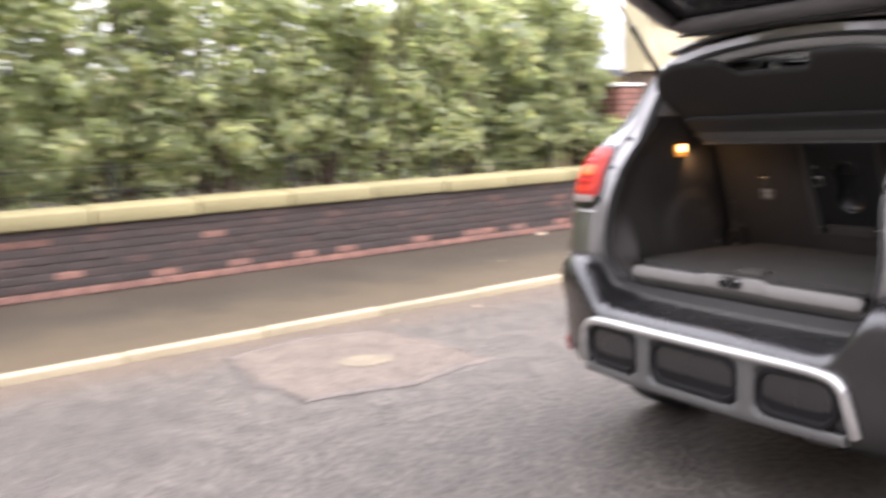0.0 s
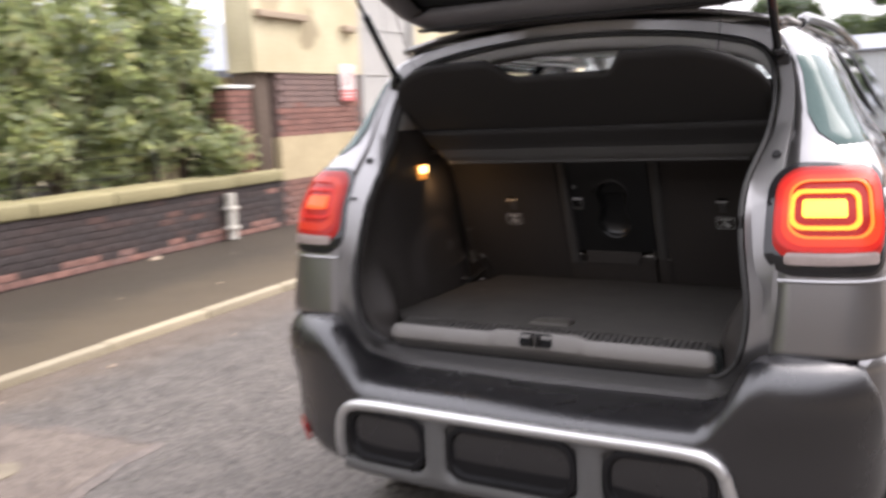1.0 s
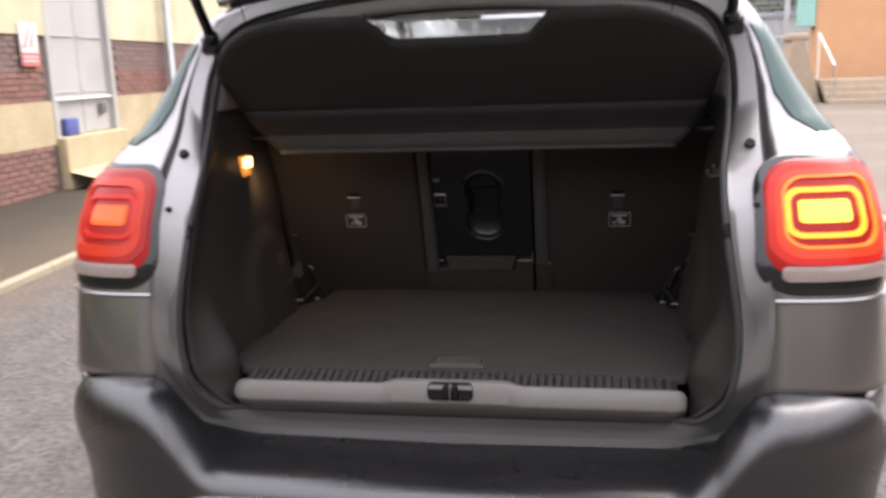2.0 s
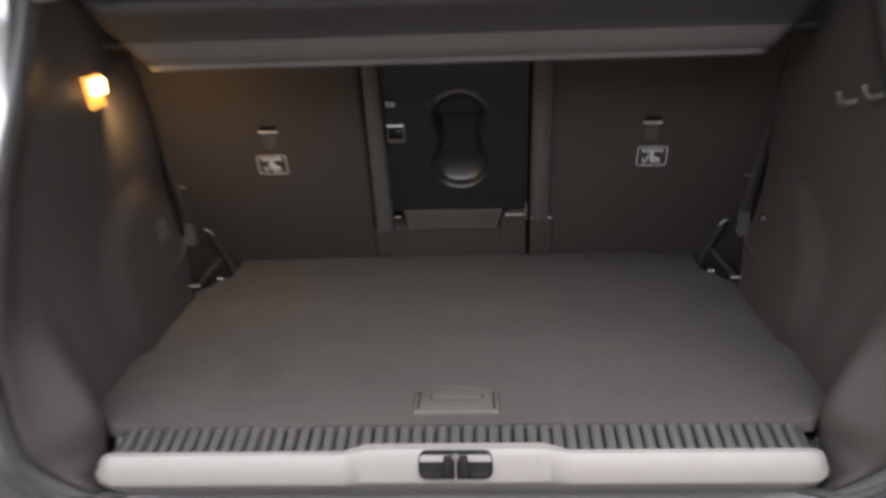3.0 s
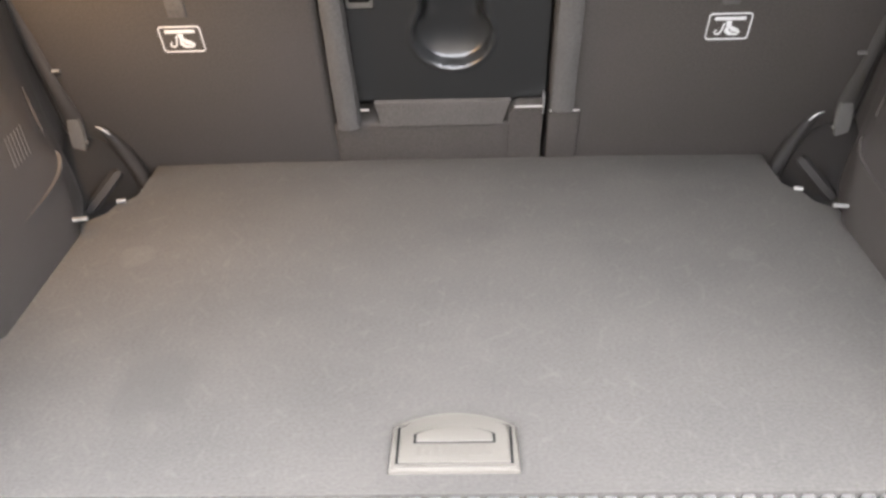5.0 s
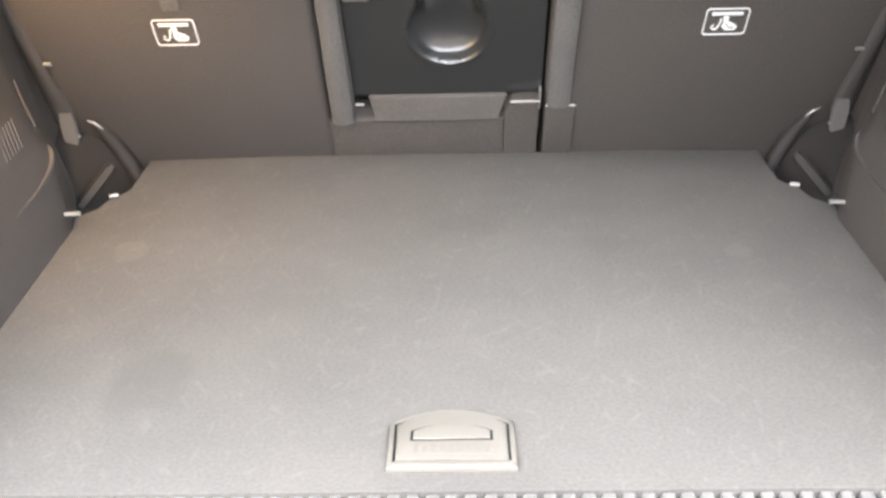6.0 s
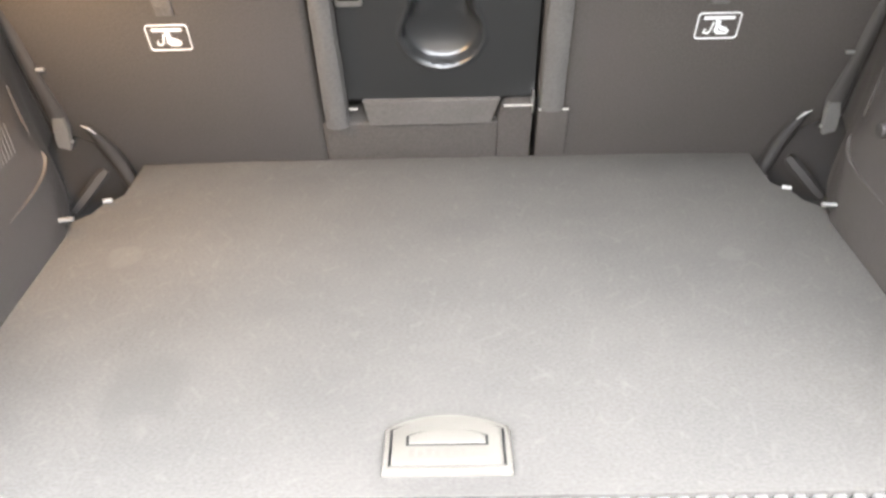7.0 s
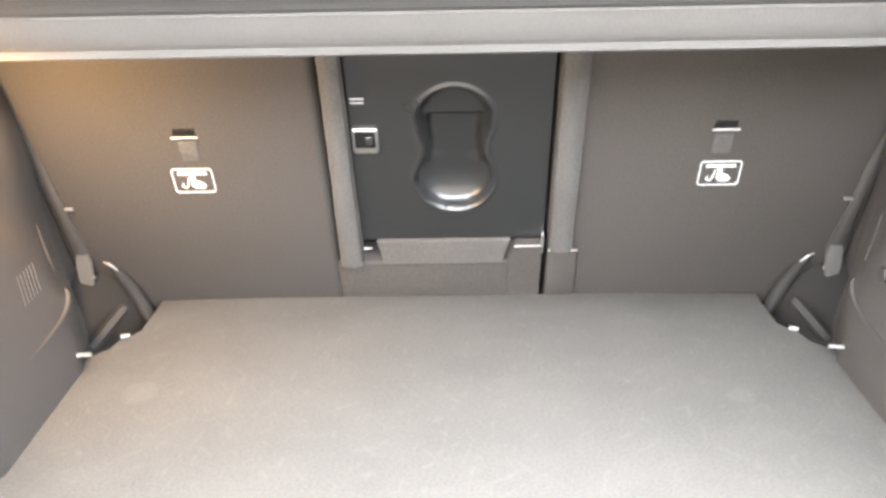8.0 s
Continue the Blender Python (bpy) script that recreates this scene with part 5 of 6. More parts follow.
bar = [(0.575, -0.214, 0.385), (0.572, -0.228, 0.425), (0.563, -0.238, 0.475), (0.545, -0.244, 0.527), (0.505, -0.249, 0.556), (0.42, -0.254, 0.5655), (0.28, -0.259, 0.567), (0.14, -0.261, 0.567)]
bar = bar + [(0, -0.262, 0.567)] + [(-x, y, z) for x, y, z in bar[::-1]]
tube(bm, [p + Vector((0, -0.006, 0)) for p in curve(bar, 90)], 0.0175, 12)
part("skid_trim", bm, SILVER, bumper, "matt silver lower trim bar")
plan_y = lambda x: float(np.interp(abs(x), [p.x for p in PLAN], [p.y for p in PLAN]))
# uprights that flare into the bars above and below
for cx in (-0.225, 0.225):
    bm = bmesh.new()
    rows = []
    for z in np.linspace(0.378, 0.560, 15):
        w = 0.034 + 0.052 * smooth(0.525, 0.560, z) ** 1.5 + 0.040 * smooth(0.415, 0.378, z) ** 1.5
        rows.append([(cx + w * k, plan_y(cx + w * k) - d, z) for k, d in ((-1, -0.02), (-1, 0.006), (-0.82, 0.0125), (-0.3, 0.015), (0.3, 0.015), (0.82, 0.0125), (1, 0.006), (1, -0.02))])
    loft(bm, rows)
    part("skid_post", bm, POST_GREY, bumper, "matt silver upright")
# silver edge given the darker grey for the shade under the bumper
bm = bmesh.new()
strip(bm, -0.555, 0.555, 0.352, 0.386, 0.010, 0.03)
part("skid_foot", bm, POST_GREY, bumper, "silver lower edge darkened for the shade below")
for x0, x1 in ((-0.535, -0.260), (-0.190, 0.190), (0.260, 0.535)):
    bm = bmesh.new()
    w, h, mx = x1 - x0, 0.158, (x0 + x1) / 2
    f = lambda q, out: [(x, plan_y(x) - out, z) for x, z in q]
    g = loft(bm, [f(rounded(w, h, 0.060, 7, mx, 0.468), -0.01), f(rounded(w, h, 0.060, 7, mx, 0.468), 0.010), f(rounded(w - 0.014, h - 0.014, 0.054, 7, mx, 0.468), 0.013), f(rounded(w - 0.030, h - 0.030, 0.047, 7, mx, 0.468), 0.011), f(rounded(w - 0.042, h - 0.042, 0.041, 7, mx, 0.468), -0.002)], closed=True)
    bm.faces.new(g[-1])
    part("grille_insert", bm, INSERT, bumper, "black rounded insert")
for s in (-1, 1):
    bm = bmesh.new()
    zz = [0.372, 0.380, 0.412, 0.420]
    loft(bm, [[flip(bumper_at(i, z, 0.006), s) for i in range(23, 29)] for z in zz])
    thick(part("reflector", bm, REFLECTOR, bumper, "red reflector"), 0.01, 0)
bm = bmesh.new()
box(bm, (-0.55, -0.02, 0.27), (0.55, 0.9, 0.33), 0.02)
part("underbody", bm, RUBBER, car)


# ---- wheels ----
def wheel(x, y, s):
    w = thing("wheel", "", "", (x, y, 0.335))
    w.parent = car
    bm = bmesh.new()
    prof = [(-0.10, 0.235), (-0.105, 0.28), (-0.095, 0.322), (-0.07, 0.335), (0.07, 0.335), (0.095, 0.322), (0.105, 0.28), (0.10, 0.235)]
    loft(bm, [[(o, r * math.cos(a), r * math.sin(a)) for o, r in prof] for a in np.linspace(0, math.tau, 41)])
    part("tyre", bm, TYRE, w, "black tyre")
    bm = bmesh.new()
    prof = [(-0.09, 0.236), (0.09 * s, 0.236), (0.085 * s, 0.21), (0.03 * s, 0.20)]
    loft(bm, [[(o, r * math.cos(a), r * math.sin(a)) for o, r in prof] for a in np.linspace(0, math.tau, 33)])
    for k in range(5):
        box(bm, (0.045, -0.025, 0.02), (0.075, 0.025, 0.215), 0.008, 1, pose(0, 0, 0, 72 * k) @ Matrix.Diagonal((s, 1, 1, 1)))
    part("rim", bm, ALLOY, w, "alloy rim")


for s in (-1, 1):
    wheel(s * 0.765, 0.52, s)
    wheel(s * 0.765, 3.12, s)

# ---- raised tailgate ----
HINGE = Vector((0, 0.275, 1.632))
LIFT = radians(31)
tail = thing("tailgate", "", "", (0, 0, 0))
tail.parent = car
tagged(tail, "raised grey tailgate with dark inner trim and window")


def gate_pt(x, d, h=0.0):
    """d: metres from the hinge, h: height above the inner face."""
    c, q = math.cos(LIFT), math.sin(LIFT)
    bend = 0.10 * smooth(0.50, 1.0, d)
    return Vector((x, HINGE.y - d * c + (h - bend) * q, HINGE.z + d * q + (h - bend) * c))


GW = [(0.0, 0.44), (0.04, 0.50), (0.10, 0.545), (0.2, 0.575), (0.45, 0.60), (0.70, 0.620), (0.88, 0.61), (0.96, 0.57), (1.0, 0.48)]
ds = [0.0, 0.03, 0.08, 0.14, 0.22, 0.32, 0.45, 0.58, 0.7, 0.8, 0.88, 0.94, 0.98, 1.0]
bm = bmesh.new()
loft(bm, [[gate_pt(k * lerp(GW, d) * 1.02, d, 0.085 - 0.03 * abs(k) ** 3 + 0.02 * math.sin(d * 3)) for k in np.linspace(-1, 1, 15)] for d in ds])
thick(part("outer_panel", bm, PAINT, tail, "grey outer panel"), 0.015)
# inner trim: a frame round the window, padded
bm = bmesh.new()
ks = [-1.02, -1.0, -0.97, -0.93, -0.88, -0.82, -0.78, -0.5, 0, 0.5, 0.78, 0.82, 0.88, 0.93, 0.97, 1.0, 1.02]
rows = []
for d in [-0.012, 0.0, 0.02, 0.05, 0.09, 0.12, 0.13, 0.3, 0.45, 0.46, 0.50, 0.6, 0.7, 0.8, 0.9, 0.97, 1.0]:
    row = []
    for k in ks:
        ridge = -0.030 * smooth(1.02, 0.95, abs(k)) * smooth(0.77, 0.86, abs(k))
        if d >= 0.46:
            ridge = -0.034 * smooth(1.02, 0.95, abs(k))
        if d < 0.12:
            ridge = -0.024 * smooth(1.02, 0.95, abs(k)) * smooth(-0.012, 0.03, d)
        hgt = 0.07 if (abs(k) > 1.01 or d < -0.01) else 0.02
        row.append(gate_pt(k * lerp(GW, max(0, d)), d, hgt + ridge))
    rows.append(row)
g = loft(bm, rows)
dead = [f for f in bm.faces if all(abs(v.co.x) < 0.80 * 0.62 for v in f.verts) and 0.125 < (f.calc_center_median() - gate_pt(f.calc_center_median().x, 0)).length < 0.455]
bmesh.ops.delete(bm, geom=dead, context="FACES")
thick(part("inner_trim", bm, GATE_TRIM, tail, "dark moulded inner trim"), 0.006)
bm = bmesh.new()
loft(bm, [[gate_pt(k * 0.53, d, 0.035) for k in np.linspace(-1, 1, 9)] for d in (0.11, 0.2, 0.3, 0.47)])
part("rear_window", bm, GATE_GLASS, tail, "dark heated rear window")
bm = bmesh.new()
loft(bm, [[gate_pt(k * 0.58, d, h) for k in np.linspace(-1, 1, 13)] for d, h in ((-0.03, 0.11), (0.05, 0.125), (0.16, 0.12), (0.17, 0.105))])
thick(part("roof_spoiler", bm, GLOSS, tail), 0.015)
bm = bmesh.new()
tube(bm, [gate_pt(k * 0.50, 0.055, -0.012) for k in np.linspace(-1, 1, 17)], 0.006, 8)
part("inner_seam", bm, HINGE_TRIM, tail)
for s in (-1, 1):
    a, b = Vector((s * 0.590, 0.212, 1.508)), gate_pt(s * 0.585, 0.42, 0.0)
    strut = part("gas_strut", tube(bmesh.new(), [a, a.lerp(b, 0.55)], 0.012, 10), GLOSS, tail, "black gas strut")
    part("piston", tube(bmesh.new(), [a.lerp(b, 0.5), b], 0.006, 8), HINGE_TRIM, strut)
    q = bmesh.new()
    bmesh.ops.create_icosphere(q, subdivisions=2, radius=0.019, matrix=Matrix.Translation(a))
    part("ball_joint", q, GLOSS, strut)
    q = bmesh.new()
    box(q, (-0.018, -0.012, -0.024), (0.018, 0.020, 0.014), 0.006, 2, Matrix.Translation(a + Vector((s * 0.010, 0.012, -0.012))))
    part("bracket", q, GLOSS, strut)
# ---- boot lining ----
FLOOR_Z = 0.770
OPEN_X = [(z, x - 0.012) for x, z in HALF_OPEN[2:12]]


def trim_x(y, z):
    """Half width of the lined boot."""
    base = float(np.interp(y, [-0.06, 0.0, 0.05, 0.28, 0.50, 0.57, 0.62, 0.75], [0.480, 0.488, 0.531, 0.531, 0.531, 0.545, 0.590, 0.605]))
    upper = float(np.interp(y, [-0.06, 0.0, 0.12, 0.30, 0.52, 0.62, 0.75], [0.585, 0.580, 0.562, 0.556, 0.566, 0.598, 0.612]))
    x = base + (upper - base) * smooth(0.765, 1.00, z)
    x += 0.03 * smooth(1.05, 1.30, z)
    hump = 1 - ((y - 0.36) ** 2 + (z - 0.86) ** 2) / 0.16 ** 2
    x -= 0.014 * smooth(0.0, 0.12, hump)
    y0 = lerp(YO_T, z)
    k = smooth(0.10, 0.0, y - y0 - 0.03)
    return x * (1 - k) + (lerp(OPEN_X, z) + 0.004) * k if z > 0.7 else x


for s in (-1, 1):
    bm = bmesh.new()
    rows = []
    for z in np.concatenate([np.linspace(0.69, 0.84, 8), np.linspace(0.86, 1.338, 25)]):
        y0 = lerp(YO_T, z) + 0.03
        rows.append([flip((trim_x(y, z), y, z), s) for y in np.concatenate([np.linspace(y0, y0 + 0.10, 7), np.linspace(y0 + 0.13, 0.54, 18), np.linspace(0.55, 0.73, 9)])])
    loft(bm, rows)
    trim = part("boot_side_trim", bm, TRIM, car, "dark grey moulded boot side trim", True, 60)
    thick(trim, 0.004, 1)
    bm = bmesh.new()
    rows = []
    for z in np.linspace(1.338, 1.535, 9):
        y0 = lerp(YO_T, z) + 0.03
        end = 0.72
        rows.append([flip((trim_x(y, z) - 0.04 * smooth(1.38, 1.54, z) - 0.085 * smooth(0.46, 0.70, y), y, z), s) for y in np.linspace(y0, end, 12)])
    loft(bm, rows)
    thick(part("pillar_trim", bm, PILLAR_LINING, car, "pale grey upper pillar lining"), 0.004, 1)
    # seam, seat striker cover, hooks at the back corner
    bm = bmesh.new()
    pts = curve([(s * 0.600, 0.545, 1.20), (s * 0.592, 0.600, 1.06), (s * 0.580, 0.632, 0.945), (s * 0.578, 0.668, 0.86), (s * 0.578, 0.682, 0.815)], 16)
    tube(bm, pts, [0.010 + 0.006 * smooth(8, 11, k) - 0.014 * smooth(11, 15, k) for k in range(16)], 10, flat=0.6)
    cover = part("striker_cover", bm, COVER, car, "smooth dark seat striker cover")
    for p in ((0.573, 0.630, 0.951), (0.571, 0.656, 0.829)):
        b2 = bmesh.new()
        tube(b2, [(s * (p[0] - 0.013), p[1], p[2]), (s * (p[0] + 0.011), p[1], p[2])], 0.0028, 6)
        part("pin", b2, DULL, cover, "bright metal pin")
    b2 = bmesh.new()
    loft(b2, [[(s * 0.572 + w * k, 0.652 + d, z) for k, d in ((-1, 0.006), (-0.85, 0.0), (0.85, 0.0), (1, 0.006))] for z, w in ((0.868, 0.009), (0.850, 0.0125), (0.829, 0.0125), (0.812, 0.009), (0.797, 0.002))])
    part("end_tab", b2, LIP, cover, "pale grey pointed tab")
    bm = bmesh.new()
    rows = []
    for y, zt in ((0.515, 0.778), (0.55, 0.785), (0.60, 0.800), (0.65, 0.818), (0.70, 0.835)):
        rows.append([(s * x, y, zt - dz) for x, dz in ((0.615, -0.012), (0.585, -0.004), (0.56, 0.004), (0.535, 0.022), (0.515, 0.05), (0.50, 0.085))])
    loft(bm, rows)
    part("corner_cover", bm, CORNER_TRIM, car, "dark plastic corner cover")
    bm = bmesh.new()
    tube(bm, [(s * 0.490, 0.588, 0.813), (s * 0.494, 0.585, 0.809), (s * 0.531, 0.559, 0.769), (s * 0.536, 0.556, 0.763)], [0.007, 0.0115, 0.0115, 0.009], 6, flat=0.8)
    part("lashing_bracket", bm, CORNER_TRIM, car, "dark grey lashing bracket")
    bm = bmesh.new()
    tube(bm, curve([(s * 0.541, 0.672, 0.846), (s * 0.522, 0.682, 0.808), (s * 0.506, 0.682, 0.776), (s * 0.490, 0.672, 0.745)], 10), [0.004, 0.007, 0.010, 0.011, 0.012, 0.012, 0.012, 0.012, 0.011, 0.010], 10)
    arm = part("hinge_arm", bm, CORNER_TRIM, car, "dark seat hinge arm")
    # thin metal bar modelled where the arm's edge catches a glint
    b2 = bmesh.new()
    tube(b2, [(s * 0.543, 0.659, 0.853), (s * 0.532, 0.657, 0.849), (s * 0.522, 0.657, 0.840)], [0.0012, 0.0022, 0.0010], 6)
    part("edge_glint", b2, DULL, arm, "bright bar for the glint on the edge")
    for x, y, z, w in ((0.516, 0.474, 0.797, 0.016), (0.487, 0.563, 0.7775, 0.006)):
        bm = bmesh.new()
        tube(bm, [(s * (x - w), y, z), (s * (x + w), y - 0.004, z)], 0.0034, 8)
        part("lashing_eye", bm, DULL, car, "bright metal lashing eye")
    # raised moulding line on the side trim, with a vent on one side and a plug on the other
    bm = bmesh.new()
    pts = [flip((trim_x(p.x, p.y) - 0.001, p.x, p.y), s) for p in curve([(0.531, 0.965, 0), (0.528, 0.912, 0), (0.513, 0.878, 0), (0.486, 0.860, 0), (0.44, 0.853, 0), (0.37, 0.852, 0)], 26)]
    tube(bm, pts, [0.0006 + 0.0026 * math.sin(math.pi * k / 25) for k in range(26)], 6)
    part("moulding", bm, TRIM, trim)
    if s < 0:
        for k in range(6):
            bm = bmesh.new()
            y = 0.404 + 0.009 * k
            tube(bm, [flip((trim_x(y, 0.907) - 0.001, y, 0.907), s), flip((trim_x(y + 0.006, 0.944) - 0.001, y + 0.006, 0.944), s)], 0.0008, 5)
            part("vent_slat", bm, TRIM, trim)
    else:
        bm = bmesh.new()
        bmesh.ops.create_cone(bm, cap_ends=True, segments=18, radius1=0.011, radius2=0.009, depth=0.008, matrix=Matrix.Translation((trim_x(0.44, 0.919) - 0.003, 0.44, 0.919)) @ pose(0, 0, 0, 0, -90, 0))
        part("plug", bm, COVER, trim, "small round plug")

# bag hooks on the kerb-far side
for y, z in ((0.125, 1.188), (0.194, 1.169)):
    bm = bmesh.new()
    x = trim_x(y, z)
    tube(bm, curve([(x, y, z), (x - 0.02, y, z - 0.002), (x - 0.028, y, z + 0.014)], 7), 0.0045, 8)
    part("bag_hook", bm, HANDLE, car, "small grey bag hook")

# boot lamp with its warm light
LAMP_Y, LAMP_Z = 0.315, 1.193
lamp_x = -trim_x(LAMP_Y, LAMP_Z)
bl = part("boot_lamp", box(bmesh.new(), (lamp_x - 0.004, LAMP_Y - 0.030, LAMP_Z - 0.026), (lamp_x + 0.006, LAMP_Y + 0.030, LAMP_Z + 0.026), 0.003), LAMP_GLOW, car, "small warm boot lamp")
bm = bmesh.new()
box(bm, (lamp_x + 0.004, LAMP_Y - 0.022, LAMP_Z - 0.004), (lamp_x + 0.014, LAMP_Y + 0.022, LAMP_Z + 0.022), 0.004)
part("lit_lens", bm, BOOT_LAMP, bl, "glowing warm lens")
bm = bmesh.new()
box(bm, (lamp_x + 0.004, LAMP_Y - 0.012, LAMP_Z - 0.022), (lamp_x + 0.010, LAMP_Y + 0.012, LAMP_Z - 0.008), 0.003)
part("lower_lens", bm, LAMP_GLOW, bl)
lamp_data = bpy.data.lights.new("boot_lamp_light", "AREA")
lamp_data.energy, lamp_data.color, lamp_data.size = 0.12, (1.0, 0.62, 0.28), 0.03
lamp_data.spread = radians(150)
lamp_light = new("boot_lamp_light", lamp_data)
lamp_light.location = (lamp_x + 0.04, LAMP_Y + 0.012, LAMP_Z)
lamp_light.rotation_euler = Vector((0.32, 0.62, -0.70)).to_track_quat("-Z", "Y").to_euler()

# sill trim with ribs and latch
bm = bmesh.new()
rows = []
for x in np.concatenate([np.linspace(-0.486, -0.46, 8), np.linspace(-0.45, -0.16, 16), np.linspace(-0.15, -0.11, 7), np.linspace(-0.10, 0.10, 9), np.linspace(0.11, 0.15, 7), np.linspace(0.16, 0.45, 16), np.linspace(0.46, 0.486, 8)]):
    hump = smooth(0.155, 0.112, abs(x))
    end = 1 - math.sqrt(max(0.0, 1 - max(0.0, (abs(x) - 0.462) / 0.0245) ** 2))
    c, o = 0.011 * hump - 0.020 * end, 0.006 * hump
    up, e = 0.010 * end, 0.012 * end
    rows.append([(x, -0.036 + e, 0.735 + c), (x, -0.044 + e, 0.752 + c), (x, -0.050 + e, 0.7565 + c), (x, -0.056 - o + e, 0.7560 + c), (x, -0.0605 - o + e, 0.750 + c), (x, -0.0672 - o * 0.6 + e, 0.727 + up), (x, -0.0672 + e, 0.722 + up), (x, -0.060 + e, 0.715 + up), (x, -0.040 + e, 0.688 + up)])
loft(bm, rows)
sill = part("sill_trim", bm, SILL, car, "pale grey ribbed loading sill trim", True, 35)
thick(sill, 0.003, 1)
# pocket lies proud of the sill; matt black stands for its inner shade
bm = bmesh.new()
o = rounded(0.098, 0.0365, 0.011, 4, 0.001, 0.7510)
f = lambda q, y: [(x, y - 0.0575 - 0.27 * (0.752 - z), z) for x, z in q]
g = loft(bm, [f(o, 0.004), f(o, -0.0140), f(rounded(0.096, 0.0345, 0.010, 4, 0.001, 0.7510), -0.0155), f(rounded(0.094, 0.0325, 0.010, 4, 0.001, 0.7510), -0.0135)], closed=True)
bm.faces.new(g[-1])
latch = part("latch_pocket", bm, POCKET, sill, "latch pocket, matt black for its shade")
bm = bmesh.new()
box(bm, (0.0, -0.0820, 0.7345), (0.0026, -0.0655, 0.7665), 0.001)
part("striker", bm, METAL, latch, "bright striker bar")
for x0, w in ((-0.0125, 0.012), (0.0075, 0.012), (-0.040, 0.024), (0.022, 0.024)):
    bm = bmesh.new()
    top = 0.764 if w < 0.02 else 0.742
    box(bm, (x0 - 0.002, -0.0790, 0.7345), (x0 - 0.002 + w, -0.0655, top), 0.003)
    part("catch", bm, CORNER_TRIM, latch)
bm = bmesh.new()
loft(bm, [[(x, y, z) for x in np.linspace(-0.47, 0.47, 5)] for y, z in ((-0.054, 0.748), (-0.03, 0.7535), (0.006, 0.7605), (0.02, 0.745))])
part("rib_bed", bm, RIB_BED, sill)
bm = bmesh.new()
loft(bm, [[(-0.0062, y, z - 0.006), (-0.0058, y, z - 0.0012), (-0.004, y, z), (0.004, y, z), (0.0058, y, z - 0.0012), (0.0062, y, z - 0.006)] for y, z in ((-0.0555, 0.7540), (-0.054, 0.7565), (-0.050, 0.7575), (-0.025, 0.7620), (0.0005, 0.7675))])
rib_mesh = mesh_of("rib", bm, RIB)
for i in range(53):
    k = new("rib", rib_mesh)
    k.parent = sill
    k.location = ((i - 26) * 0.0174, 0, 0)

# ---- boot floor board with its lifting handle ----
board = thing("boot_floor_board", "grey carpeted boot floor board with lifting handle", "boot floor")
HALF_FLOOR = [(0.0, 0.698), (0.30, 0.697), (0.476, 0.694), (0.471, 0.592), (0.480, 0.577), (0.496, 0.572), (0.500, 0.535), (0.512, 0.522), (0.529, 0.512), (0.530, 0.470), (0.531, 0.28), (0.531, 0.052), (0.488, 0.006), (0.478, 0.003), (0.30, 0.002), (0.0, 0.002)]
outline = HALF_FLOOR + [(-x, y) for x, y in HALF_FLOOR[-2:0:-1]]
bm = bmesh.new()
plate(bm, outline, FLOOR_Z - 0.018, FLOOR_Z, 0.003)
part("carpet", bm, CARPET, board, "flat grey needle-felt carpet", True, 30)
handle = thing("handle", "", "", (0, 0.0255, FLOOR_Z))
handle.parent = board
tagged(handle, "beige-grey plastic lifting handle")


def arch(w, h, rise, n=13, cx=0.0, y0=0.0):
    """Outline with straight foot and a bowed top."""
    return [(cx - w, y0), (cx + w, y0), (cx + w, y0 + h)] + [(cx + w * (1 - 2 * k / n), y0 + h + rise * (1 - (1 - 2 * k / n) ** 2)) for k in range(1, n)] + [(cx - w, y0 + h)]


bm = bmesh.new()
plate(bm, arch(0.0605, 0.058, 0.0195), -0.004, 0.0050, 0.0025)
part("bezel", bm, HANDLE, handle)
# gap and slot are near-black plates in place of shaded recesses
bm = bmesh.new()
plate(bm, arch(0.0550, 0.0475, 0.0175, y0=0.0085), 0.003, 0.0053)
part("gap", bm, HANDLE_DARK, handle, "near-black plate for the shaded gap")
bm = bmesh.new()
plate(bm, arch(0.0522, 0.0465, 0.0172, y0=0.0090), 0.0035, 0.0066, 0.0012)
flap = part("flap", bm, HANDLE, handle)
bm = bmesh.new()
plate(bm, arch(0.0390, 0.0125, 0.0105, y0=0.0335), 0.0060, 0.0069)
part("slot", bm, HANDLE_DARK, flap, "near-black plate for the shaded finger slot")
bm = bmesh.new()
plate(bm, arch(0.0362, 0.0100, 0.0103, y0=0.0352), 0.0062, 0.0080, 0.0006)
part("grip", bm, HANDLE, flap)
for k in range(9):
    bm = bmesh.new()
    box(bm, (-0.036 + k * 0.0082, 0.0165, 0.006), (-0.0305 + k * 0.0082, 0.030 - 0.004 * (k % 2), 0.0068))
    part("embossed_bar", bm, HANDLE, flap)
bm = bmesh.new()
tube(bm, [(-0.056, 0.0035, 0.0035), (0.056, 0.0035, 0.0035)], 0.0026, 8)
part("lower_lip", bm, HANDLE, handle)

# ---- rear seat backs: local z runs up the slope, local -y faces the boot ----
seat = thing("rear_seat", "split rear seat back in dark grey carpet with through-load panel", "car seat")
seat.matrix_world = pose(0, 0.700, 0.772, 19.8, 0, 0)


def st(z):
    return (z - 0.772) / 0.941


def spart(name, a, b, mat, label="", bevel=0.006, parent=None, seg=3):
    q = bmesh.new()
    box(q, a, b, bevel, seg)
    return part(name, q, mat, parent or seat, label)


wide = spart("backrest_wide", (-0.628, 0.0, -0.06), (-0.180, 0.12, 0.53), SEAT_CARPET, "dark grey carpeted wide back", 0.014)
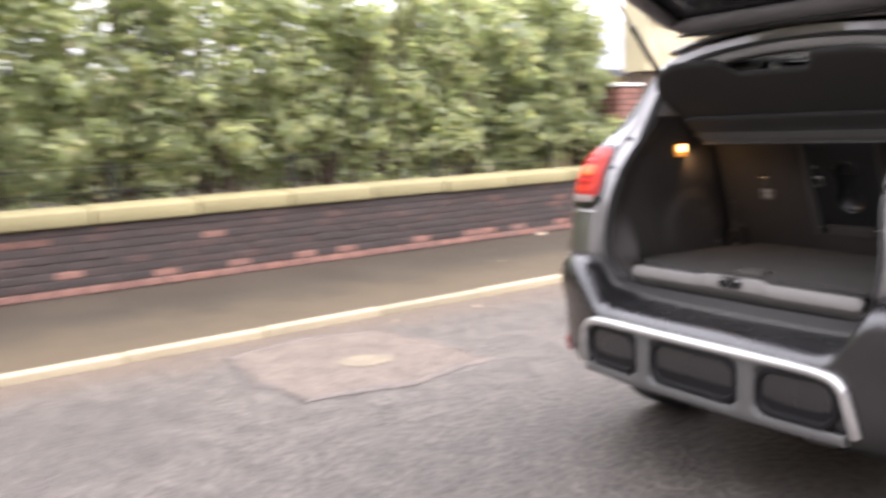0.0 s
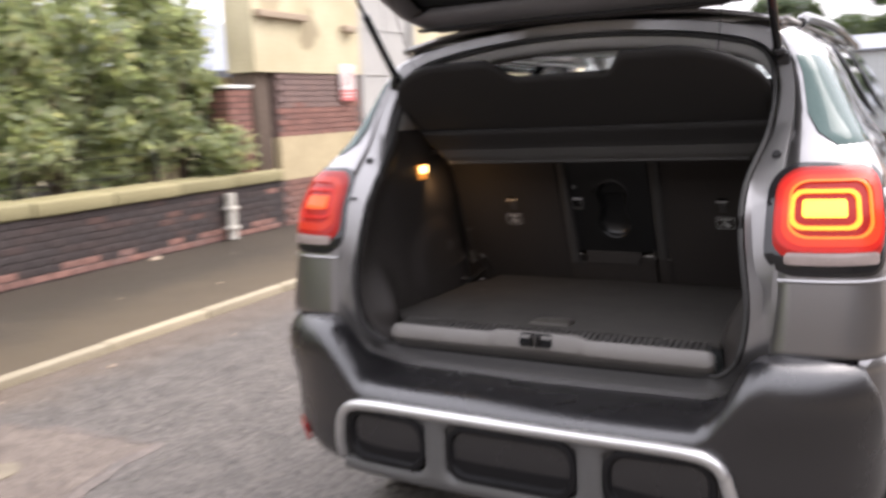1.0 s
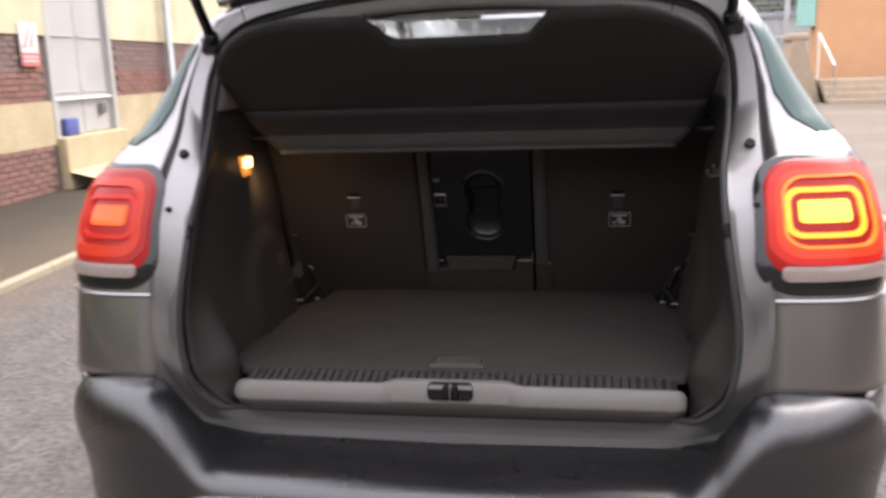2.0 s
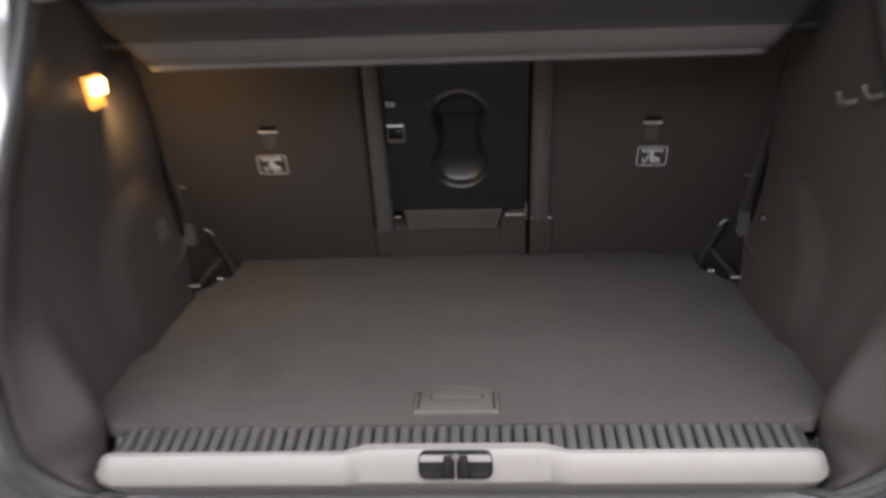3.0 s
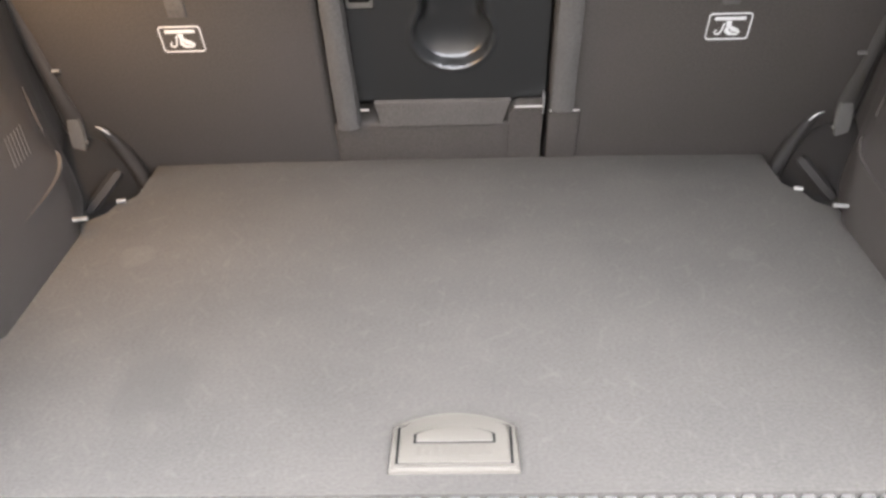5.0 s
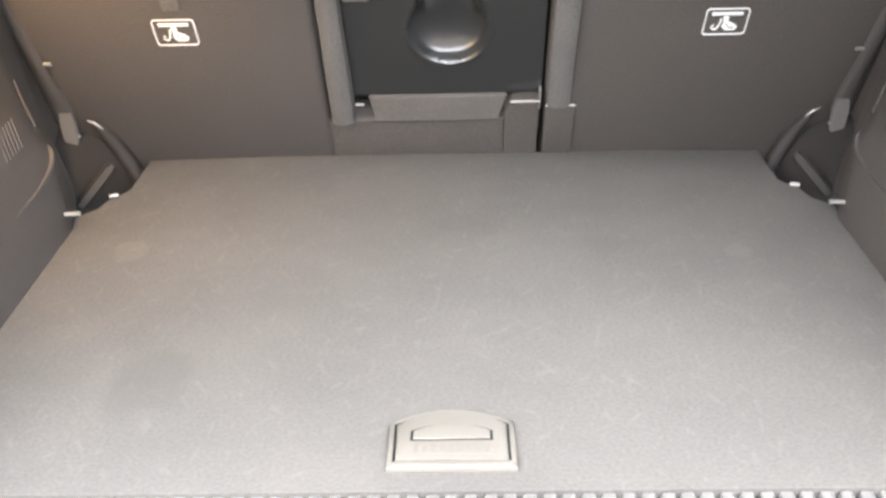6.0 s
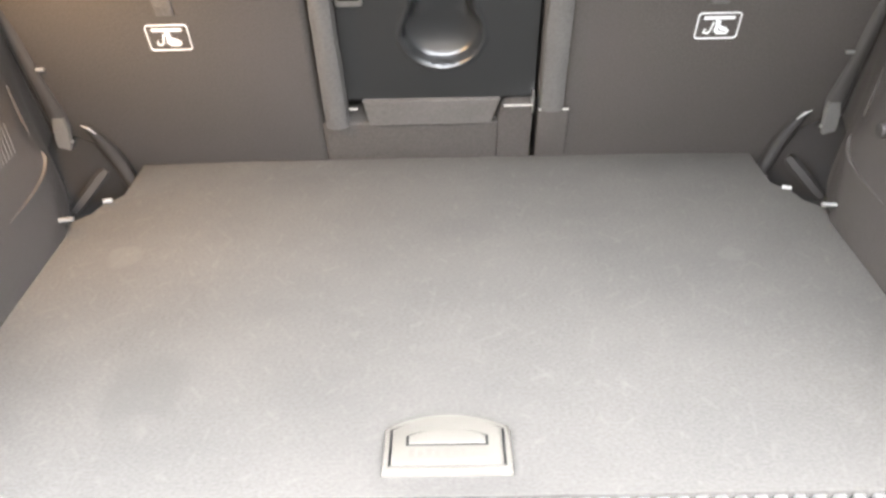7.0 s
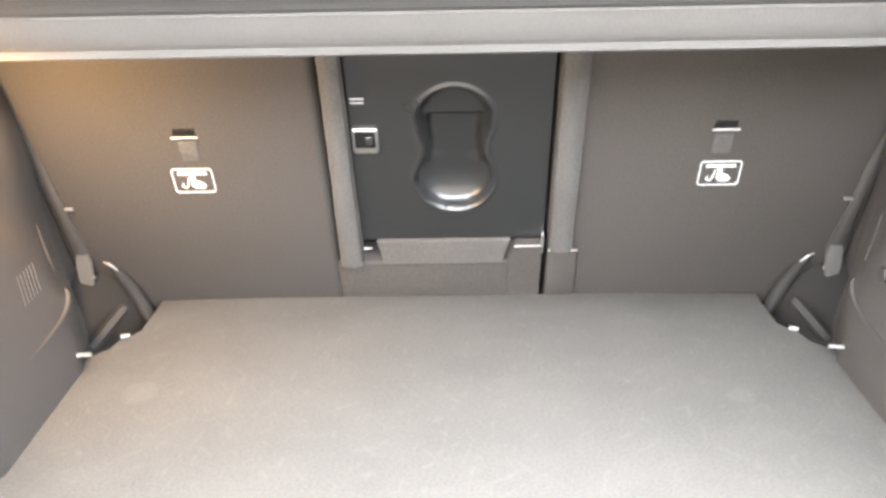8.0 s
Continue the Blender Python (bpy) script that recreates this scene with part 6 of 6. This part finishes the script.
narrow = spart("backrest_narrow", (0.1385, 0.0, -0.06), (0.628, 0.12, 0.53), SEAT_CARPET, "dark grey carpeted narrow back", 0.010)
spart("lower_strip", (-0.185, 0.001, -0.06), (0.1315, 0.10, 0.071), SEAT_CARPET, "", 0.005)
spart("core", (-0.185, 0.05, 0.0), (0.142, 0.12, 0.53), RUBBER, "", 0.0)
# felt welts beside the panel
for x0, x1, t0, lean in ((-0.181, -0.143, 0.070, 0.004), (0.139, 0.178, 0.097, 0.0)):
    q = bmesh.new()
    rows = []
    for k in range(24):
        t = t0 + (0.53 - t0) * k / 23
        sh = lean * k / 23 + 0.0012 * noise.noise((t * 40, x0, 0))
        rows.append([(x0 + sh, 0.012, t), (x0 + sh + 0.003, -0.006, t), (x0 + sh + 0.012, -0.011, t), (x1 - sh - 0.012, -0.011, t), (x1 - sh - 0.003, -0.006, t), (x1 - sh, 0.012, t)])
    g = loft(q, rows, closed=True)
    q.faces.new(g[0])
    q.faces.new(g[-1])
    part("welt", q, FELT, seat, "pale grey felt welt")
# moulded panel with a waisted hollow
q = bmesh.new()


def hollow(x, t):
    x = x + 0.0005
    c1 = math.hypot(x, t - st(1.083)) - 0.0545
    c2 = math.hypot(x, t - st(0.982)) - 0.0590
    neck = max(abs(x) - 0.041, abs(t - st(1.038)) - 0.05)
    d = -0.012 * math.log(math.exp(-c1 / 0.012) + math.exp(-c2 / 0.012) + math.exp(-neck / 0.012)) + 0.004
    low = smooth(st(1.012), st(0.990), t)
    bowl = max(0.0, 1 - (math.hypot(x, t - st(0.988)) / 0.0635) ** 2)
    y = 0.010 + 0.019 * smooth(0.0, -0.014, d) * (1 - low) + 0.033 * math.sqrt(bowl) * low * smooth(0.0, -0.006, d) - 0.003 * math.exp(-((d - 0.001) / 0.0028) ** 2)
    inner = max(abs(x) - 0.036, t - st(1.077))
    y += 0.014 * smooth(0.003, -0.003, inner) * smooth(0.0, -0.008, d) * (1 - low)
    return y


loft(q, [[(x, hollow(x, t), t) for x in np.linspace(-0.1425, 0.1325, 84)] for t in np.linspace(st(0.877), 0.53, 132)])
panel = part("through_load_panel", q, PANEL, seat, "smooth black panel with waisted grip hollow", True, 0)
q = bmesh.new()
loft(q, [[(-0.122, 0.016, 0.1135), (0.084, 0.016, 0.1135)], [(-0.120, 0.006, 0.108), (0.082, 0.006, 0.108)], [(-0.112, -0.004, 0.071), (0.069, -0.004, 0.071)], [(-0.112, 0.004, 0.066), (0.069, 0.004, 0.066)]])
part("flap", q, FLAP, seat, "grey fabric hinge flap")
q = bmesh.new()
out = [(0.080, 0.0), (0.1300, 0.0), (0.1300, 0.105)] + [(0.100, 0.104), (0.090, 0.101), (0.083, 0.094), (0.080, 0.085)]
vs0 = [q.verts.new((x, -0.004, t)) for x, t in out]
vs1 = [q.verts.new((x, 0.02, t)) for x, t in out]
q.faces.new(vs0)
for k in range(len(out)):
    q.faces.new((vs0[k], vs0[(k + 1) % len(out)], vs1[(k + 1) % len(out)], vs1[k]))
part("hinge_tab", q, SEAT_CARPET, seat, "", False)
spart("hinge_tab", (0.1390, -0.005, -0.006), (0.186, 0.01, 0.0965), SEAT_CARPET, "", 0.004)
for x0, x1, t in ((0.088, 0.130, 0.1065), (0.140, 0.184, 0.0975), (-0.140, -0.128, 0.106)):
    q = bmesh.new()
    tube(q, [(x0, -0.005, t), (x1, -0.005, t)], 0.0016, 6)
    part("edge_clip", q, METAL, seat, "bright edge")
q = bmesh.new()
box(q, (0.1295, -0.004, 0.09), (0.1325, 0.01, 0.125), 0.0006)
part("edge_clip", q, METAL, seat)
# latch on the panel and small print above it
lt = spart("latch_plate", (-0.1415, 0.003, st(1.033)), (-0.105, 0.012, st(1.073)), METAL, "bright latch plate", 0.004)
# near-black block drawn for the shade in the latch hole
spart("latch_hole", (-0.1380, 0.0015, st(1.043)), (-0.1085, 0.010, st(1.070)), HANDLE_DARK, "", 0.003, lt)
spart("latch_tongue", (-0.124, -0.001, st(1.049)), (-0.112, 0.008, st(1.063)), GLOSS, "", 0.003, lt)
for z in (1.108, 1.114):
    spart("print_bar", (-0.139, 0.0090, st(z)), (-0.121, 0.011, st(z + 0.0016)), WHITE, "", 0.0, panel)
# tether slots and their labels
for sgn, host in ((-1, wide), (1, narrow)):
    cx = sgn * 0.368
    spart("tether_slot", (cx - 0.016, -0.0015, st(1.071)), (cx + 0.014, 0.02, st(1.080)), HANDLE_DARK, "near-black block for the shaded tether slot", 0.001, host)
    q = bmesh.new()
    tube(q, [(cx - 0.019, -0.004, st(1.069)), (cx + 0.017, -0.004, st(1.069))], 0.0016, 6)
    part("tether_bar", q, METAL, host, "bright tether bar")
    spart("tether_pad", (cx - 0.013, -0.0020, st(1.030)), (cx + 0.012, 0.01, st(1.060)), FELT, "", 0.0012, host)
    lx, lz = sgn * 0.373, st(0.9965)
    q = bmesh.new()
    o, i = rounded(0.058, 0.0425, 0.005, 4, lx, lz), rounded(0.0555, 0.0400, 0.0042, 4, lx, lz)
    loft(q, [[(x, 0.002, t) for x, t in o], [(x, -0.0018, t) for x, t in o], [(x, -0.0018, t) for x, t in i], [(x, 0.002, t) for x, t in i]], closed=True)
    part("label_border", q, WHITE, host, "white label border")
    q = bmesh.new()
    box(q, (lx - 0.0205, -0.0014, lz + 0.0105), (lx + 0.0205, 0.004, lz + 0.0150))
    part("label_bar", q, WHITE, host)
    q = bmesh.new()
    shape = [(-0.0045, 0.0088), (0.0030, 0.0080), (0.0028, 0.0005), (0.0125, -0.0040), (0.0168, -0.0090), (0.0135, -0.0142), (0.0010, -0.0142), (-0.0042, -0.0085), (-0.0030, 0.0005)]
    vs0 = [q.verts.new((lx + x, -0.0014, lz + t)) for x, t in shape]
    vs1 = [q.verts.new((lx + x, 0.003, lz + t)) for x, t in shape]
    q.faces.new(vs0)
    for k in range(len(shape)):
        q.faces.new((vs0[k], vs0[(k + 1) % len(shape)], vs1[(k + 1) % len(shape)], vs1[k]))
    part("label_symbol", q, WHITE, host, "white symbol", False)
    q = bmesh.new()
    tube(q, curve([(lx - 0.0155, -0.0006, lz - 0.0050), (lx - 0.0175, -0.0006, lz - 0.0105), (lx - 0.0120, -0.0006, lz - 0.0125), (lx - 0.0085, -0.0006, lz - 0.0060), (lx - 0.0065, -0.0006, lz + 0.0050)], 9), 0.0013, 6)
    part("label_hook", q, WHITE, host)
    q = bmesh.new()
    tube(q, [(lx + 0.0010, -0.0011, lz - 0.0030), (lx + 0.0040, -0.0011, lz - 0.0085), (lx + 0.0120, -0.0011, lz - 0.0098)], 0.0008, 6)
    part("label_line", q, HANDLE_DARK, host)

# ---- parcel shelf, tilted up on its cords ----
shelf = thing("parcel_shelf", "dark parcel shelf tilted up on cords with pale front lip", "parcel shelf")


def shelf_pt(x, y, dz=0.0):
    return Vector((x, y, 1.283 + 0.76 * (0.368 - y) + dz))


def rear_edge(x):
    return 0.052 + 0.062 * smooth(0.205, 0.14, abs(x - 0.015)) + 0.19 * (1 - math.sqrt(1 - min(1.0, max(0.0, (abs(x) - 0.34) / 0.245)) ** 2))


bm = bmesh.new()
xs = np.linspace(-1, 1, 57)
rows = []
for k in np.linspace(0, 1, 15):
    row = []
    for x in xs:
        X0 = x * (0.562 + 0.012 * k)
        y = 0.368 + (rear_edge(X0) - 0.368) * k
        groove = -0.004 * math.exp(-((k - 0.27) / 0.02) ** 2)
        row.append(shelf_pt(X0, y, groove))
    rows.append(row)
loft(bm, rows)
thick(part("board", bm, SHELF, shelf, "dark felted board"), 0.014, 1)
bm = bmesh.new()
prof = [(0.3575, 1.263, 0.531), (0.3590, 1.259, 0.529), (0.3605, 1.254, 0.526), (0.362, 1.246, 0.521), (0.366, 1.231, 0.508), (0.3705, 1.2265, 0.502), (0.3715, 1.2255, 0.5015), (0.371, 1.217, 0.498), (0.377, 1.215, 0.498), (0.41, 1.226, 0.498)]
loft(bm, [[(x * w, y, z) for x in xs] for y, z, w in prof])
thick(part("front_lip", bm, LIP, shelf, "pale grey padded lip"), 0.006, 1)
# upper turn of the lip in the dark board colour, to shade it
bm = bmesh.new()
loft(bm, [[(x * w, y, z) for x in xs] for y, z, w in ((0.296, 1.326, 0.556), (0.314, 1.309, 0.555), (0.330, 1.294, 0.552), (0.341, 1.284, 0.550), (0.350, 1.275, 0.545), (0.3555, 1.268, 0.537), (0.3575, 1.2632, 0.531))])
thick(part("lip_fillet", bm, SHELF, shelf), 0.006, 1)
for s in (-1, 1):
    bm = bmesh.new()
    tube(bm, [(s * 0.49, 0.41, 1.255), (s * (trim_x(0.41, 1.255) + 0.003), 0.41, 1.255)], 0.008, 8)
    part("pivot", bm, HINGE_TRIM, shelf)
    bm = bmesh.new()
    a, b = shelf_pt(s * 0.45, 0.13, 0.012), gate_pt(s * 0.50, 0.30, 0.012)
    tube(bm, curve([a, a.lerp(b, 0.5) + Vector((0, 0, -0.01)), b], 8), 0.0014, 6)
    part("cord", bm, RUBBER, shelf, "thin black cord")

# ---- bricks last ----
for parent, me, at in late_bricks:
    k = new("brick", me)
    k.parent = parent
    k.location = at
